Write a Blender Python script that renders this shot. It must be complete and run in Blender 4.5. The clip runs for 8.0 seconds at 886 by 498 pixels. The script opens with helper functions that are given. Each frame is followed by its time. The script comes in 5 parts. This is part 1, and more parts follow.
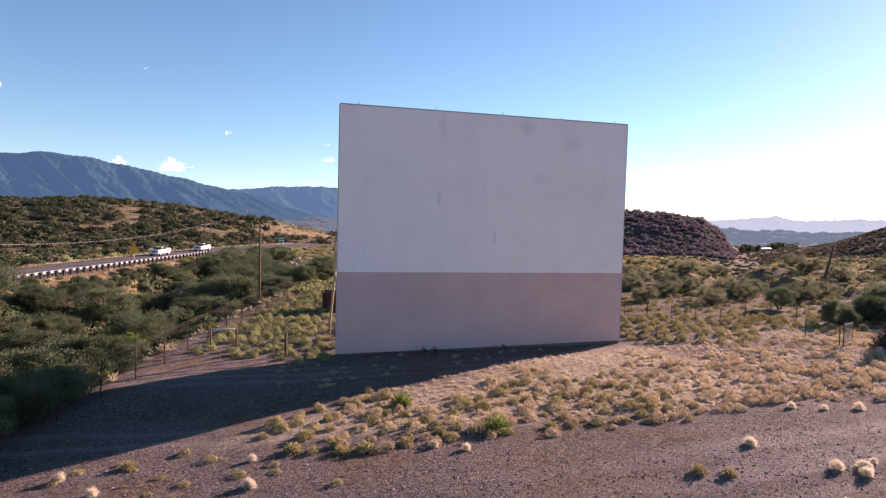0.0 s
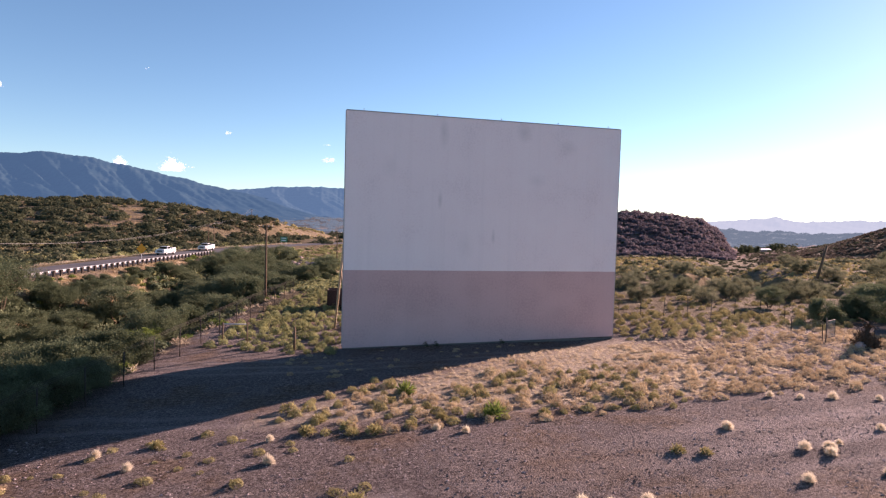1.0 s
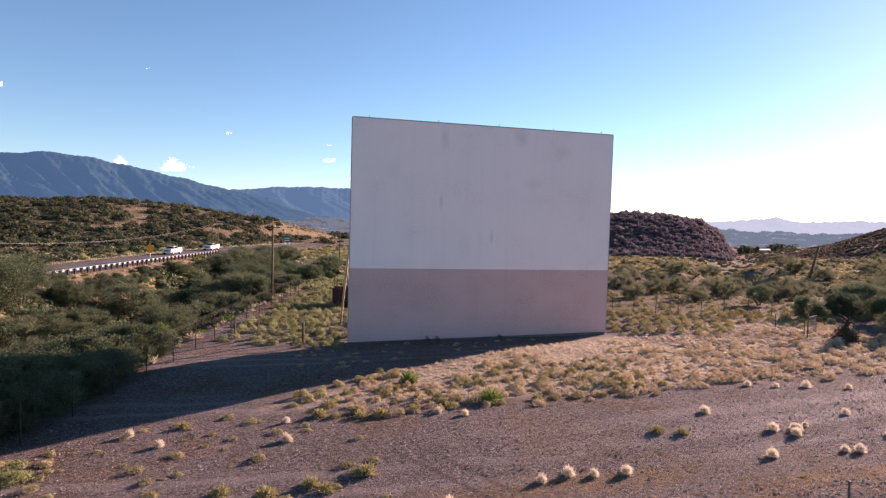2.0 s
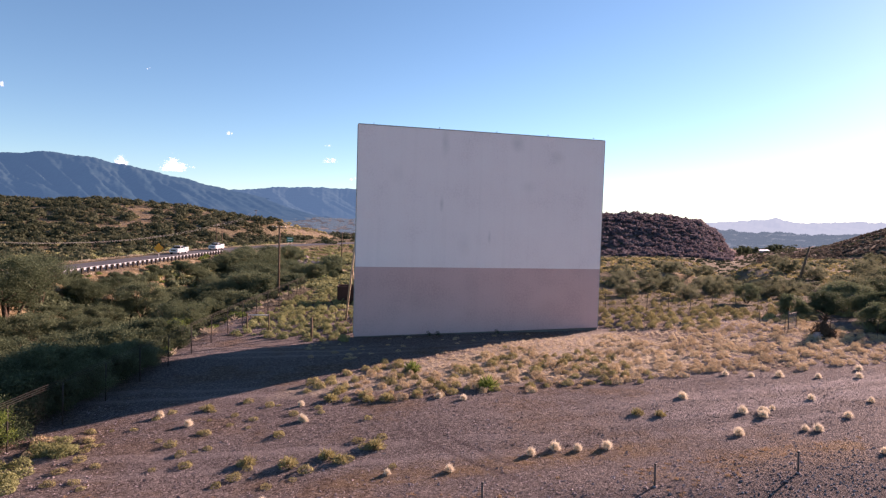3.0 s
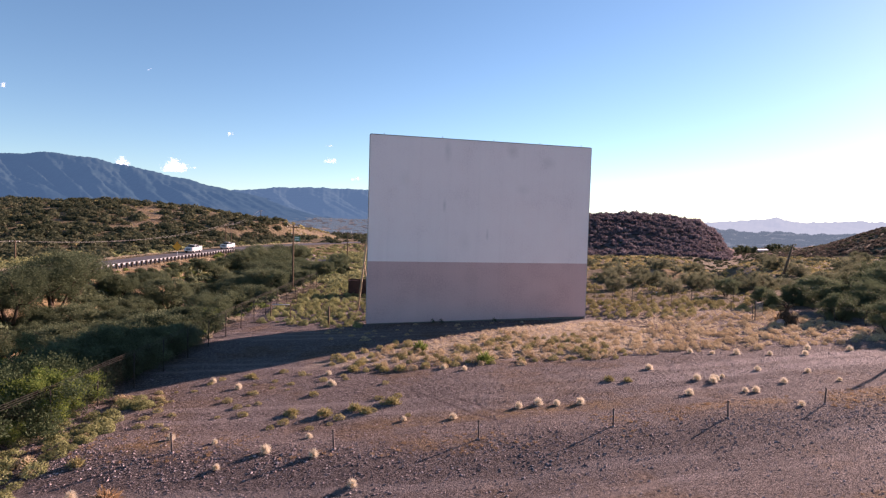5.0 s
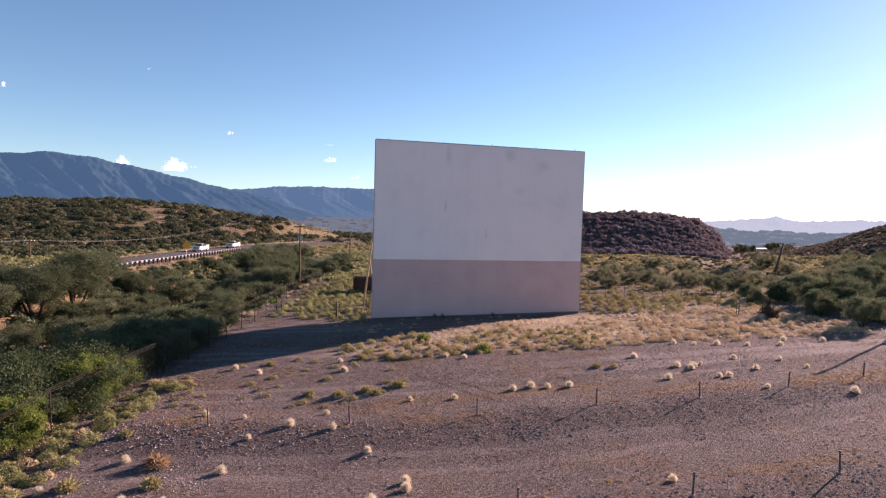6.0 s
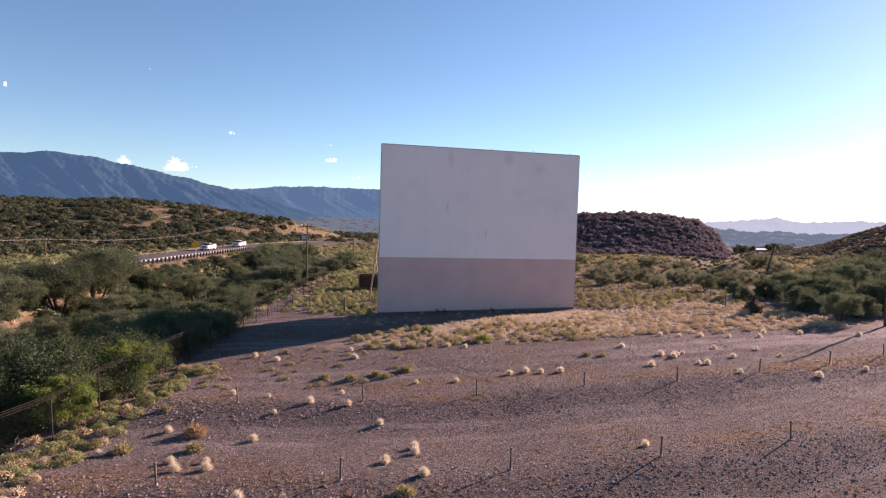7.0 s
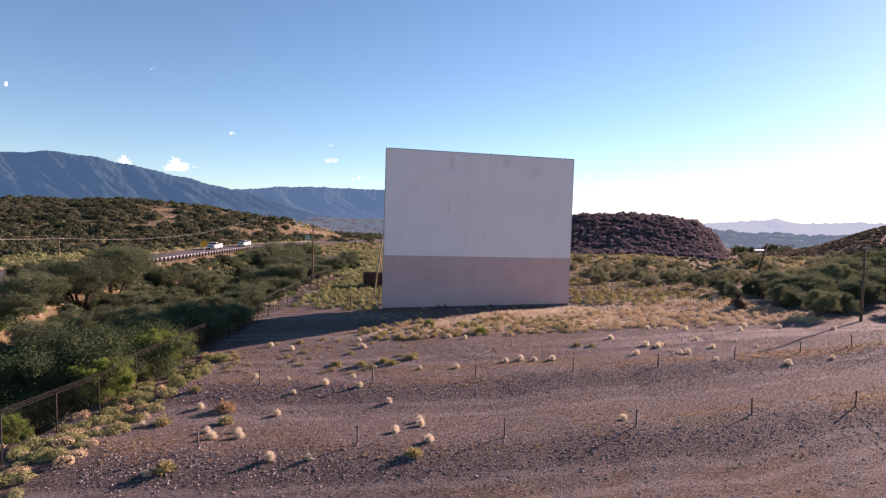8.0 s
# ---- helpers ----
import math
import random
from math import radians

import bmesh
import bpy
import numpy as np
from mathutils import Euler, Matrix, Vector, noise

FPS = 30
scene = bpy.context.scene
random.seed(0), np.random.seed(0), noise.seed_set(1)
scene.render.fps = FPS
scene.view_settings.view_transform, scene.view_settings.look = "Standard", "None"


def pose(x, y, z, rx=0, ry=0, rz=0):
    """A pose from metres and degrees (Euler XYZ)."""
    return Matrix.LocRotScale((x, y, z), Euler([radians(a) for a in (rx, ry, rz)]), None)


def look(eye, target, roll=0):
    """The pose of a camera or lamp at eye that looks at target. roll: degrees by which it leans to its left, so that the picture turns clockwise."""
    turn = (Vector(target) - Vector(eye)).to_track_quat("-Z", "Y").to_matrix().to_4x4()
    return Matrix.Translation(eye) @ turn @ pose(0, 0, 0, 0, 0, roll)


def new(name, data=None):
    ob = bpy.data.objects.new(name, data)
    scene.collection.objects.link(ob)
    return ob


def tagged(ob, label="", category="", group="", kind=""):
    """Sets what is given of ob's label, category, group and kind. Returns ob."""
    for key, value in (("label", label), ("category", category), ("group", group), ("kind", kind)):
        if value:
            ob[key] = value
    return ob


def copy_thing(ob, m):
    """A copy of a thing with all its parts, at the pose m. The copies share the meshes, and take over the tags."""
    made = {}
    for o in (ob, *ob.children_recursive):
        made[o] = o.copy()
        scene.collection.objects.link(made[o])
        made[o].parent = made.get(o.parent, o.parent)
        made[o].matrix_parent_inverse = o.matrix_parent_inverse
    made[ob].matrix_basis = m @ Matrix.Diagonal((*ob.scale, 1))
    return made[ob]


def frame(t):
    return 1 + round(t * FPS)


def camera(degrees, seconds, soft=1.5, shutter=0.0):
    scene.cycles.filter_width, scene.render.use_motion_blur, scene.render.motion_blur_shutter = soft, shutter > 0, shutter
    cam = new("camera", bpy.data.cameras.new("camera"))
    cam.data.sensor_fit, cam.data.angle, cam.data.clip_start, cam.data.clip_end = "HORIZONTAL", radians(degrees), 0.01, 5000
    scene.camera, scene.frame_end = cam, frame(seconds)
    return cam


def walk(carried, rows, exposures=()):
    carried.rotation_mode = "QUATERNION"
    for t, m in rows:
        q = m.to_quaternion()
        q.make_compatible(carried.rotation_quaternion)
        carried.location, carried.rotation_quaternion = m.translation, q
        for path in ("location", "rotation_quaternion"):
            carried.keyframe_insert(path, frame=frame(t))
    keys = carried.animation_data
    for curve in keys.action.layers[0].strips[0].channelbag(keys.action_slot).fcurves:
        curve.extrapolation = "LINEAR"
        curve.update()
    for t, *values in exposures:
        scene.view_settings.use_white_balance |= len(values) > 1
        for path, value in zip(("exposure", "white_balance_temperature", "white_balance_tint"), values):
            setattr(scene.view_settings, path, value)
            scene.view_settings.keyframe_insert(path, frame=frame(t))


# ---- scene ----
cam = camera(73.7, 8.0, 1.25)
PATH = [
    (0, (0.06, 1.078, 10.193), (0.706, 3.593, 10.071), 1.5),
    (0.5, (-0.207, 0.049, 10.192), (0.438, 2.565, 10.07), 1.6),
    (1, (-0.602, -1.141, 10.202), (0.044, 1.374, 10.082), 1.6),
    (1.5, (-0.948, -2.398, 10.217), (-0.303, 0.118, 10.097), 1.6),
    (3, (-2.084, -6.682, 10.339), (-1.44, -4.165, 10.221), 1.7),
    (3.5, (-2.501, -8.225, 10.326), (-1.859, -5.71, 10.206), 1.6),
    (4, (-2.963, -9.757, 10.313), (-2.319, -7.24, 10.193), 1.5),
    (4.5, (-3.44, -11.431, 10.26), (-2.798, -8.915, 10.14), 1.6),
    (4.7, (-3.619, -12.021, 10.249), (-2.978, -9.504, 10.131), 1.6),
    (5.8, (-4.752, -15.768, 10.34), (-4.108, -13.251, 10.222), 1.7),
    (6, (-4.953, -16.498, 10.357), (-4.312, -13.982, 10.235), 1.6),
    (6.5, (-5.515, -18.364, 10.338), (-4.874, -15.847, 10.217), 1.7),
    (7, (-6.037, -20.091, 10.331), (-5.398, -17.573, 10.21), 1.7),
    (7.5, (-6.592, -21.992, 10.319), (-5.953, -19.474, 10.2), 1.8),
    (8, (-7.103, -23.712, 10.303), (-6.464, -21.194, 10.184), 1.8),
]
walk(cam, [(t, look(eye, target, roll)) for t, eye, target, roll in PATH], [(0.0, 1.63, 6900, 35), (3.0, 1.60, 6900, 35), (8.0, 1.50, 6900, 35)])

# ---- light ----
SUN_AZ, SUN_EL = 26.6, 17.0     # degrees from +x towards +y, and up
to_sun = Vector((math.cos(radians(SUN_AZ)) * math.cos(radians(SUN_EL)), math.sin(radians(SUN_AZ)) * math.cos(radians(SUN_EL)), math.sin(radians(SUN_EL))))
world = bpy.data.worlds.new("sky")
scene.world = world
world.use_nodes = True
wn = world.node_tree.nodes
sky = wn.new("ShaderNodeTexSky")
sky.sky_type = "NISHITA"
sky.sun_disc = False
sky.sun_elevation, sky.sun_rotation = radians(SUN_EL), radians(90 - SUN_AZ)
sky.air_density, sky.dust_density, sky.ozone_density, sky.altitude = 0.95, 0.32, 1.3, 1500
wn["Background"].inputs["Strength"].default_value = 0.062
soften, tint, richer = wn.new("ShaderNodeGamma"), wn.new("ShaderNodeMix"), wn.new("ShaderNodeHueSaturation")
soften.inputs[1].default_value = 0.96
tint.data_type, tint.blend_type = "RGBA", "MULTIPLY"
tint.inputs[0].default_value, tint.inputs[7].default_value = 1.0, (0.80, 1.0, 1.03, 1)
richer.inputs["Hue"].default_value, richer.inputs["Saturation"].default_value = 0.497, 1.08
world.node_tree.links.new(sky.outputs[0], soften.inputs[0])
world.node_tree.links.new(soften.outputs[0], tint.inputs[6])
world.node_tree.links.new(tint.outputs[2], richer.inputs["Color"])
world.node_tree.links.new(richer.outputs[0], wn["Background"].inputs["Color"])
sun = new("sun", bpy.data.lights.new("sun", "SUN"))
sun.data.energy, sun.data.angle, sun.data.color = 5.0, radians(0.53), (1.0, 0.80, 0.67)
sun.matrix_world = look(tuple(to_sun * 200), (0, 0, 0))


# ---- materials ----
def material(name, stops, scale=4.0, fine=40.0, rough=0.85, metal=0.0, sheen=0.5, bump=0.3, depth=0.02, spread=0.0, island=0.0, through_light=0.0, glow=None):
    """Colours that change with two noises, and a fine relief. stops: colours from dark to light."""
    m = bpy.data.materials.new(name)
    m.use_nodes = True
    n, l = m.node_tree.nodes, m.node_tree.links
    p = n["Principled BSDF"]
    p.inputs["Roughness"].default_value, p.inputs["Metallic"].default_value = rough, metal
    p.inputs["Specular IOR Level"].default_value = 0.08 if rough >= 0.7 and not metal and sheen == 0.5 else sheen
    where = n.new("ShaderNodeTexCoord")
    a, b = n.new("ShaderNodeTexNoise"), n.new("ShaderNodeTexNoise")
    for node, s, d in ((a, scale, 5), (b, fine, 3)):
        node.inputs["Scale"].default_value, node.inputs["Detail"].default_value = s, d
        l.new(where.outputs["Object"], node.inputs["Vector"])
    mix = n.new("ShaderNodeMath")
    mix.operation = "MULTIPLY_ADD"
    mix.inputs[1].default_value = 0.45
    l.new(b.outputs[0], mix.inputs[0])
    half = n.new("ShaderNodeMath")
    half.operation = "MULTIPLY"
    half.inputs[1].default_value = 0.55
    l.new(a.outputs[0], half.inputs[0])
    l.new(half.outputs[0], mix.inputs[2])
    value = mix.outputs[0]
    for amount, node, socket in ((island, "ShaderNodeNewGeometry", "Random Per Island"), (spread, "ShaderNodeObjectInfo", "Random")):
        if not amount:
            continue
        src = n.new(node).outputs[socket]
        add = n.new("ShaderNodeMath")
        add.operation = "MULTIPLY_ADD"
        add.inputs[1].default_value = amount
        l.new(src, add.inputs[0])
        shift = n.new("ShaderNodeMath")
        shift.operation = "SUBTRACT"
        shift.inputs[1].default_value = amount / 2
        l.new(value, shift.inputs[0])
        l.new(shift.outputs[0], add.inputs[2])
        value = add.outputs[0]
    ramp = n.new("ShaderNodeValToRGB")
    e = ramp.color_ramp.elements
    while len(e) < len(stops):
        e.new(0.5)
    for k, c in enumerate(stops):
        e[k].position = 0.3 + 0.4 * k / max(1, len(stops) - 1)
        e[k].color = (*c, 1)
    l.new(value, ramp.inputs[0])
    l.new(ramp.outputs[0], p.inputs["Base Color"])
    if bump:
        bp = n.new("ShaderNodeBump")
        bp.inputs["Strength"].default_value, bp.inputs["Distance"].default_value = bump, depth
        l.new(b.outputs[0], bp.inputs["Height"])
        l.new(bp.outputs[0], p.inputs["Normal"])
    if through_light:
        t = n.new("ShaderNodeBsdfTranslucent")
        mx = n.new("ShaderNodeMixShader")
        mx.inputs[0].default_value = through_light
        l.new(ramp.outputs[0], t.inputs["Color"])
        l.new(p.outputs[0], mx.inputs[1])
        l.new(t.outputs[0], mx.inputs[2])
        l.new(mx.outputs[0], n["Material Output"].inputs["Surface"])
    # emission that stands in for distance haze, and for light within clouds
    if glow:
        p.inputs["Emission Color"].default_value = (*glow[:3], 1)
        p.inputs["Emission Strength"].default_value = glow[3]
    return m


LEAF = material("mesquite_leaf", [(0.070, 0.089, 0.048), (0.106, 0.130, 0.070), (0.154, 0.180, 0.101)], 0.5, 6, 0.7, bump=0, island=0.20, spread=0.35, through_light=0.30)
# mesquite leaf darkened, to paint the shaded side of the near bushes
LEAF_SHADED = material("shaded_mesquite_leaf", [(0.042, 0.062, 0.030), (0.068, 0.094, 0.045), (0.100, 0.130, 0.064)], 0.5, 6, 0.7, bump=0, island=0.20, spread=0.2, through_light=0.25)
LEAF_BRIGHT = material("willow_leaf", [(0.077, 0.116, 0.029), (0.144, 0.196, 0.048), (0.244, 0.290, 0.077)], 0.8, 6, 0.7, bump=0, island=0.35, through_light=0.45)
LEAF_HILL = material("hill_leaf", [(0.067, 0.077, 0.046), (0.135, 0.143, 0.086), (0.228, 0.230, 0.153)], 0.05, 2, 0.8, bump=0, island=0.25, spread=0.15, through_light=0.5)
LEAF_RED = material("red_hill_leaf", [(0.092, 0.073, 0.082), (0.149, 0.120, 0.135), (0.221, 0.188, 0.205)], 0.03, 1.0, 0.8, bump=0, island=0.22, through_light=0.4)
# brown leaf tone that paints the shade on the valley hill's near face
LEAF_HILL_SHADE = material("hill_shade_leaf", [(0.052, 0.040, 0.035), (0.097, 0.081, 0.067), (0.176, 0.152, 0.119)], 0.05, 2, 0.8, bump=0, island=0.3, through_light=0.45)
LEAF_DARK = material("dark_hill_leaf", [(0.037, 0.047, 0.026), (0.074, 0.084, 0.047), (0.138, 0.137, 0.083)], 0.05, 2, 0.8, bump=0, island=0.3, through_light=0.35)
BRUSH = material("rabbitbrush", [(0.178, 0.154, 0.068), (0.335, 0.292, 0.132), (0.479, 0.417, 0.208)], 0.25, 8, 0.85, bump=0, island=0.25, through_light=0.30)
YELLOW_BRUSH = material("yellow_brush", [(0.240, 0.197, 0.077), (0.411, 0.343, 0.146), (0.549, 0.463, 0.232)], 0.25, 8, 0.85, bump=0, island=0.3, through_light=0.45)
STRAW = material("dry_grass", [(0.296, 0.223, 0.147), (0.487, 0.400, 0.278), (0.678, 0.595, 0.449)], 0.3, 8, 0.85, bump=0, island=0.3, through_light=0.45)
DRY_BRUSH = material("dry_brush", [(0.268, 0.198, 0.116), (0.492, 0.382, 0.236), (0.707, 0.579, 0.392)], 0.3, 8, 0.85, bump=0, island=0.25, through_light=0.30)
FRESH_BRUSH = material("fresh_brush", [(0.144, 0.149, 0.066), (0.270, 0.274, 0.121), (0.404, 0.410, 0.206)], 0.25, 8, 0.85, bump=0, island=0.3, through_light=0.4)
PALE = material("pale_tuft_grass", [(0.520, 0.444, 0.331), (0.680, 0.605, 0.473), (0.794, 0.737, 0.614)], 0.5, 8, 0.85, bump=0, island=0.3, through_light=0.5)
BARK = material("bark", [(0.039, 0.027, 0.020), (0.078, 0.055, 0.039), (0.133, 0.101, 0.078)], 3, 30, 0.95, bump=0.8, depth=0.03)
STONE = material("gravel_stone", [(0.157, 0.118, 0.114), (0.304, 0.242, 0.234), (0.411, 0.349, 0.342)], 0.5, 20, 0.95, bump=0.3, island=0.35)
CLOD = material("earth_clod", [(0.096, 0.065, 0.054), (0.183, 0.129, 0.107), (0.288, 0.217, 0.183)], 0.5, 20, 0.95, bump=0.3, island=0.5)
BROWN_GRASS = material("brown_grass", [(0.189, 0.116, 0.064), (0.343, 0.228, 0.129), (0.497, 0.361, 0.223)], 0.3, 8, 0.85, bump=0, island=0.3, through_light=0.35)
WHITE_PAINT = material("screen_white_paint", [(0.78, 0.66, 0.66), (0.89, 0.77, 0.765), (0.91, 0.80, 0.79)], 0.35, 6, 0.75, bump=0.08, depth=0.01, spread=0.10)
TAN_PAINT = material("screen_tan_paint", [(0.53, 0.34, 0.33), (0.63, 0.42, 0.405), (0.67, 0.45, 0.435)], 0.35, 6, 0.8, bump=0.08, depth=0.01, spread=0.10)
def streaked(m, dark, amount):
    """Adds rain streaks that run down the face, and a few smudges, to a painted face."""
    n, l = m.node_tree.nodes, m.node_tree.links
    p = n["Principled BSDF"]
    base = p.inputs["Base Color"].links[0].from_socket
    tex = n.new("ShaderNodeTexCoord")
    total = None
    for scale, size, lo, hi, gain in (((1.6, 1.0, 0.07), 1.0, 0.52, 0.75, 1.0), ((6.0, 1.0, 0.12), 1.0, 0.60, 0.78, 0.5), ((0.5, 1.0, 0.4), 1.0, 0.60, 0.72, 0.6)):
        mp = n.new("ShaderNodeMapping")
        mp.inputs["Scale"].default_value = scale
        l.new(tex.outputs["Object"], mp.inputs[0])
        t = n.new("ShaderNodeTexNoise")
        t.inputs["Scale"].default_value, t.inputs["Detail"].default_value, t.inputs["Roughness"].default_value = size, 5, 0.6
        l.new(mp.outputs[0], t.inputs["Vector"])
        r = n.new("ShaderNodeMapRange")
        r.inputs[1].default_value, r.inputs[2].default_value, r.inputs[4].default_value = lo, hi, gain * amount
        l.new(t.outputs[0], r.inputs[0])
        if total is None:
            total = r.outputs[0]
        else:
            a = n.new("ShaderNodeMath")
            l.new(total, a.inputs[0])
            l.new(r.outputs[0], a.inputs[1])
            total = a.outputs[0]
    mix = n.new("ShaderNodeMix")
    mix.data_type = "RGBA"
    mix.inputs[7].default_value = (*dark, 1)
    l.new(total, mix.inputs[0])
    l.new(base, mix.inputs[6])
    l.new(mix.outputs[2], p.inputs["Base Color"])


streaked(WHITE_PAINT, (0.52, 0.46, 0.45), 0.09)
streaked(TAN_PAINT, (0.36, 0.26, 0.25), 0.09)


def smudged(m, dark, spots):
    """Adds a few weathered smudges; spots: place along and up the face, half width, half height, strength."""
    n, l = m.node_tree.nodes, m.node_tree.links
    p = n["Principled BSDF"]
    tex, rough = n.new("ShaderNodeTexCoord"), n.new("ShaderNodeTexNoise")
    rough.inputs["Scale"].default_value, rough.inputs["Detail"].default_value, rough.inputs["Roughness"].default_value = 1.8, 6, 0.7
    l.new(tex.outputs["Object"], rough.inputs["Vector"])
    for x, z, half, tall, amount in spots:
        mp = n.new("ShaderNodeMapping")
        mp.vector_type = "TEXTURE"
        mp.inputs["Location"].default_value, mp.inputs["Scale"].default_value = (x, 0, z), (half, 50.0, tall)
        l.new(tex.outputs["Object"], mp.inputs[0])
        far = n.new("ShaderNodeVectorMath")
        far.operation = "LENGTH"
        l.new(mp.outputs[0], far.inputs[0])
        add = n.new("ShaderNodeMath")
        add.operation = "ADD"
        l.new(far.outputs["Value"], add.inputs[0])
        l.new(rough.outputs[0], add.inputs[1])
        fade = n.new("ShaderNodeMapRange")
        fade.inputs[1].default_value, fade.inputs[2].default_value, fade.inputs[3].default_value, fade.inputs[4].default_value = 0.55, 1.45, amount, 0.0
        l.new(add.outputs[0], fade.inputs[0])
        mix = n.new("ShaderNodeMix")
        mix.data_type = "RGBA"
        mix.inputs[7].default_value = (*dark, 1)
        base = p.inputs["Base Color"].links[0].from_socket
        l.new(fade.outputs[0], mix.inputs[0])
        l.new(base, mix.inputs[6])
        l.new(mix.outputs[2], p.inputs["Base Color"])


smudged(WHITE_PAINT, (0.46, 0.41, 0.40), [(15.3, 18.1, 0.9, 1.1, 0.35), (19.4, 17.0, 1.1, 0.9, 0.22), (8.1, 17.6, 0.5, 1.6, 0.30), (7.9, 12.0, 0.25, 1.0, 0.40), (12.7, 9.0, 0.2, 0.8, 0.40), (10.2, 8.2, 0.9, 1.6, 0.14), (16.6, 14.0, 1.2, 0.7, 0.14), (3.6, 14.6, 0.9, 1.2, 0.12)])
smudged(TAN_PAINT, (0.30, 0.20, 0.19), [(6.0, 3.0, 1.4, 1.5, 0.16), (11.0, 4.4, 1.0, 1.2, 0.14), (19.0, 2.2, 1.8, 1.2, 0.14)])
EDGE = material("screen_edge", [(0.12, 0.11, 0.10), (0.22, 0.20, 0.18)], 1, 12, 0.8, bump=0.3)
TRIM = material("grey_trim", [(0.34, 0.31, 0.30), (0.48, 0.45, 0.44)], 1, 12, 0.7, bump=0.1)
STEEL = material("weathered_steel", [(0.06, 0.045, 0.04), (0.12, 0.09, 0.08), (0.19, 0.15, 0.13)], 4, 40, 0.75, metal=0.15, bump=0.2, depth=0.003)
GALV = material("galvanised_steel", [(0.45, 0.45, 0.45), (0.62, 0.62, 0.62), (0.72, 0.72, 0.72)], 2, 30, 0.45, metal=0.3, bump=0.1, depth=0.003)
TIMBER = material("weathered_timber", [(0.16, 0.11, 0.07), (0.28, 0.20, 0.13), (0.42, 0.32, 0.22)], 2, 25, 0.9, bump=0.6)
PALE_TIMBER = material("pale_timber", [(0.34, 0.27, 0.19), (0.48, 0.40, 0.29), (0.60, 0.51, 0.39)], 2, 25, 0.9, bump=0.6)
POLE_WOOD = material("pole_wood", [(0.07, 0.05, 0.035), (0.13, 0.09, 0.06), (0.20, 0.15, 0.11)], 2, 25, 0.9, bump=0.6)
ASPHALT = material("asphalt", [(0.06, 0.055, 0.058), (0.10, 0.095, 0.10), (0.14, 0.13, 0.13)], 0.3, 30, 0.9, bump=0.2)
WIRE = material("dark_wire", [(0.035, 0.030, 0.027), (0.06, 0.052, 0.048)], 2, 10, 0.85, bump=0)

# ---- the lie of the land ----
# s is depth along the camera's first view, l runs across it, both in metres.
# The plan is drawn in units of U metres.
AX, AY, U = 0.249, 0.9685, 1.3


def plan_sl(x, y):
    x, y = np.asarray(x, float) - 0.05, np.asarray(y, float) - 0.83
    return x * AX + y * AY, x * AY - y * AX


def plan_xy(s, l):
    s, l = np.asarray(s, float), np.asarray(l, float)
    return 0.05 + s * AX + l * AY, 0.83 + s * AY - l * AX


def to_xy(s, l):
    """Metres from the plan's s and l."""
    x, y = plan_xy(s, l)
    return x * U, y * U


def step(a, b, v):
    t = np.clip((np.asarray(v, float) - a) / (b - a), 0, 1)
    return t * t * (3 - 2 * t)


def rolling(x, y, size, seed):
    """Smooth uneven ground from a sum of turned waves."""
    r = np.random.RandomState(seed)
    out = 0
    for k in range(7):
        a, f, p = r.uniform(0, 6.283), (1.6 ** (k * 0.5)) / size, r.uniform(0, 6.283)
        out = out + np.sin((x * np.cos(a) + y * np.sin(a)) * f * 6.283 + p) / (1.35 ** k)
    return out / 3.5


ROW_P = lambda x: 10.0 + 0.012 * (x - 9.0) ** 2 * np.where(x < 9, 0.65, 0.25)
ROW_Q = lambda x: 1.7 + 0.010 * (x - 9.0) ** 2 * np.where(x < 9, 0.65, 0.25)
ROAD_Z, FENCE_L = 1.3, -15.1


def road_l(s):
    s = np.asarray(s, float)
    return -43.0 + 0.0040 * np.clip(s - 95, 0, 90) ** 2


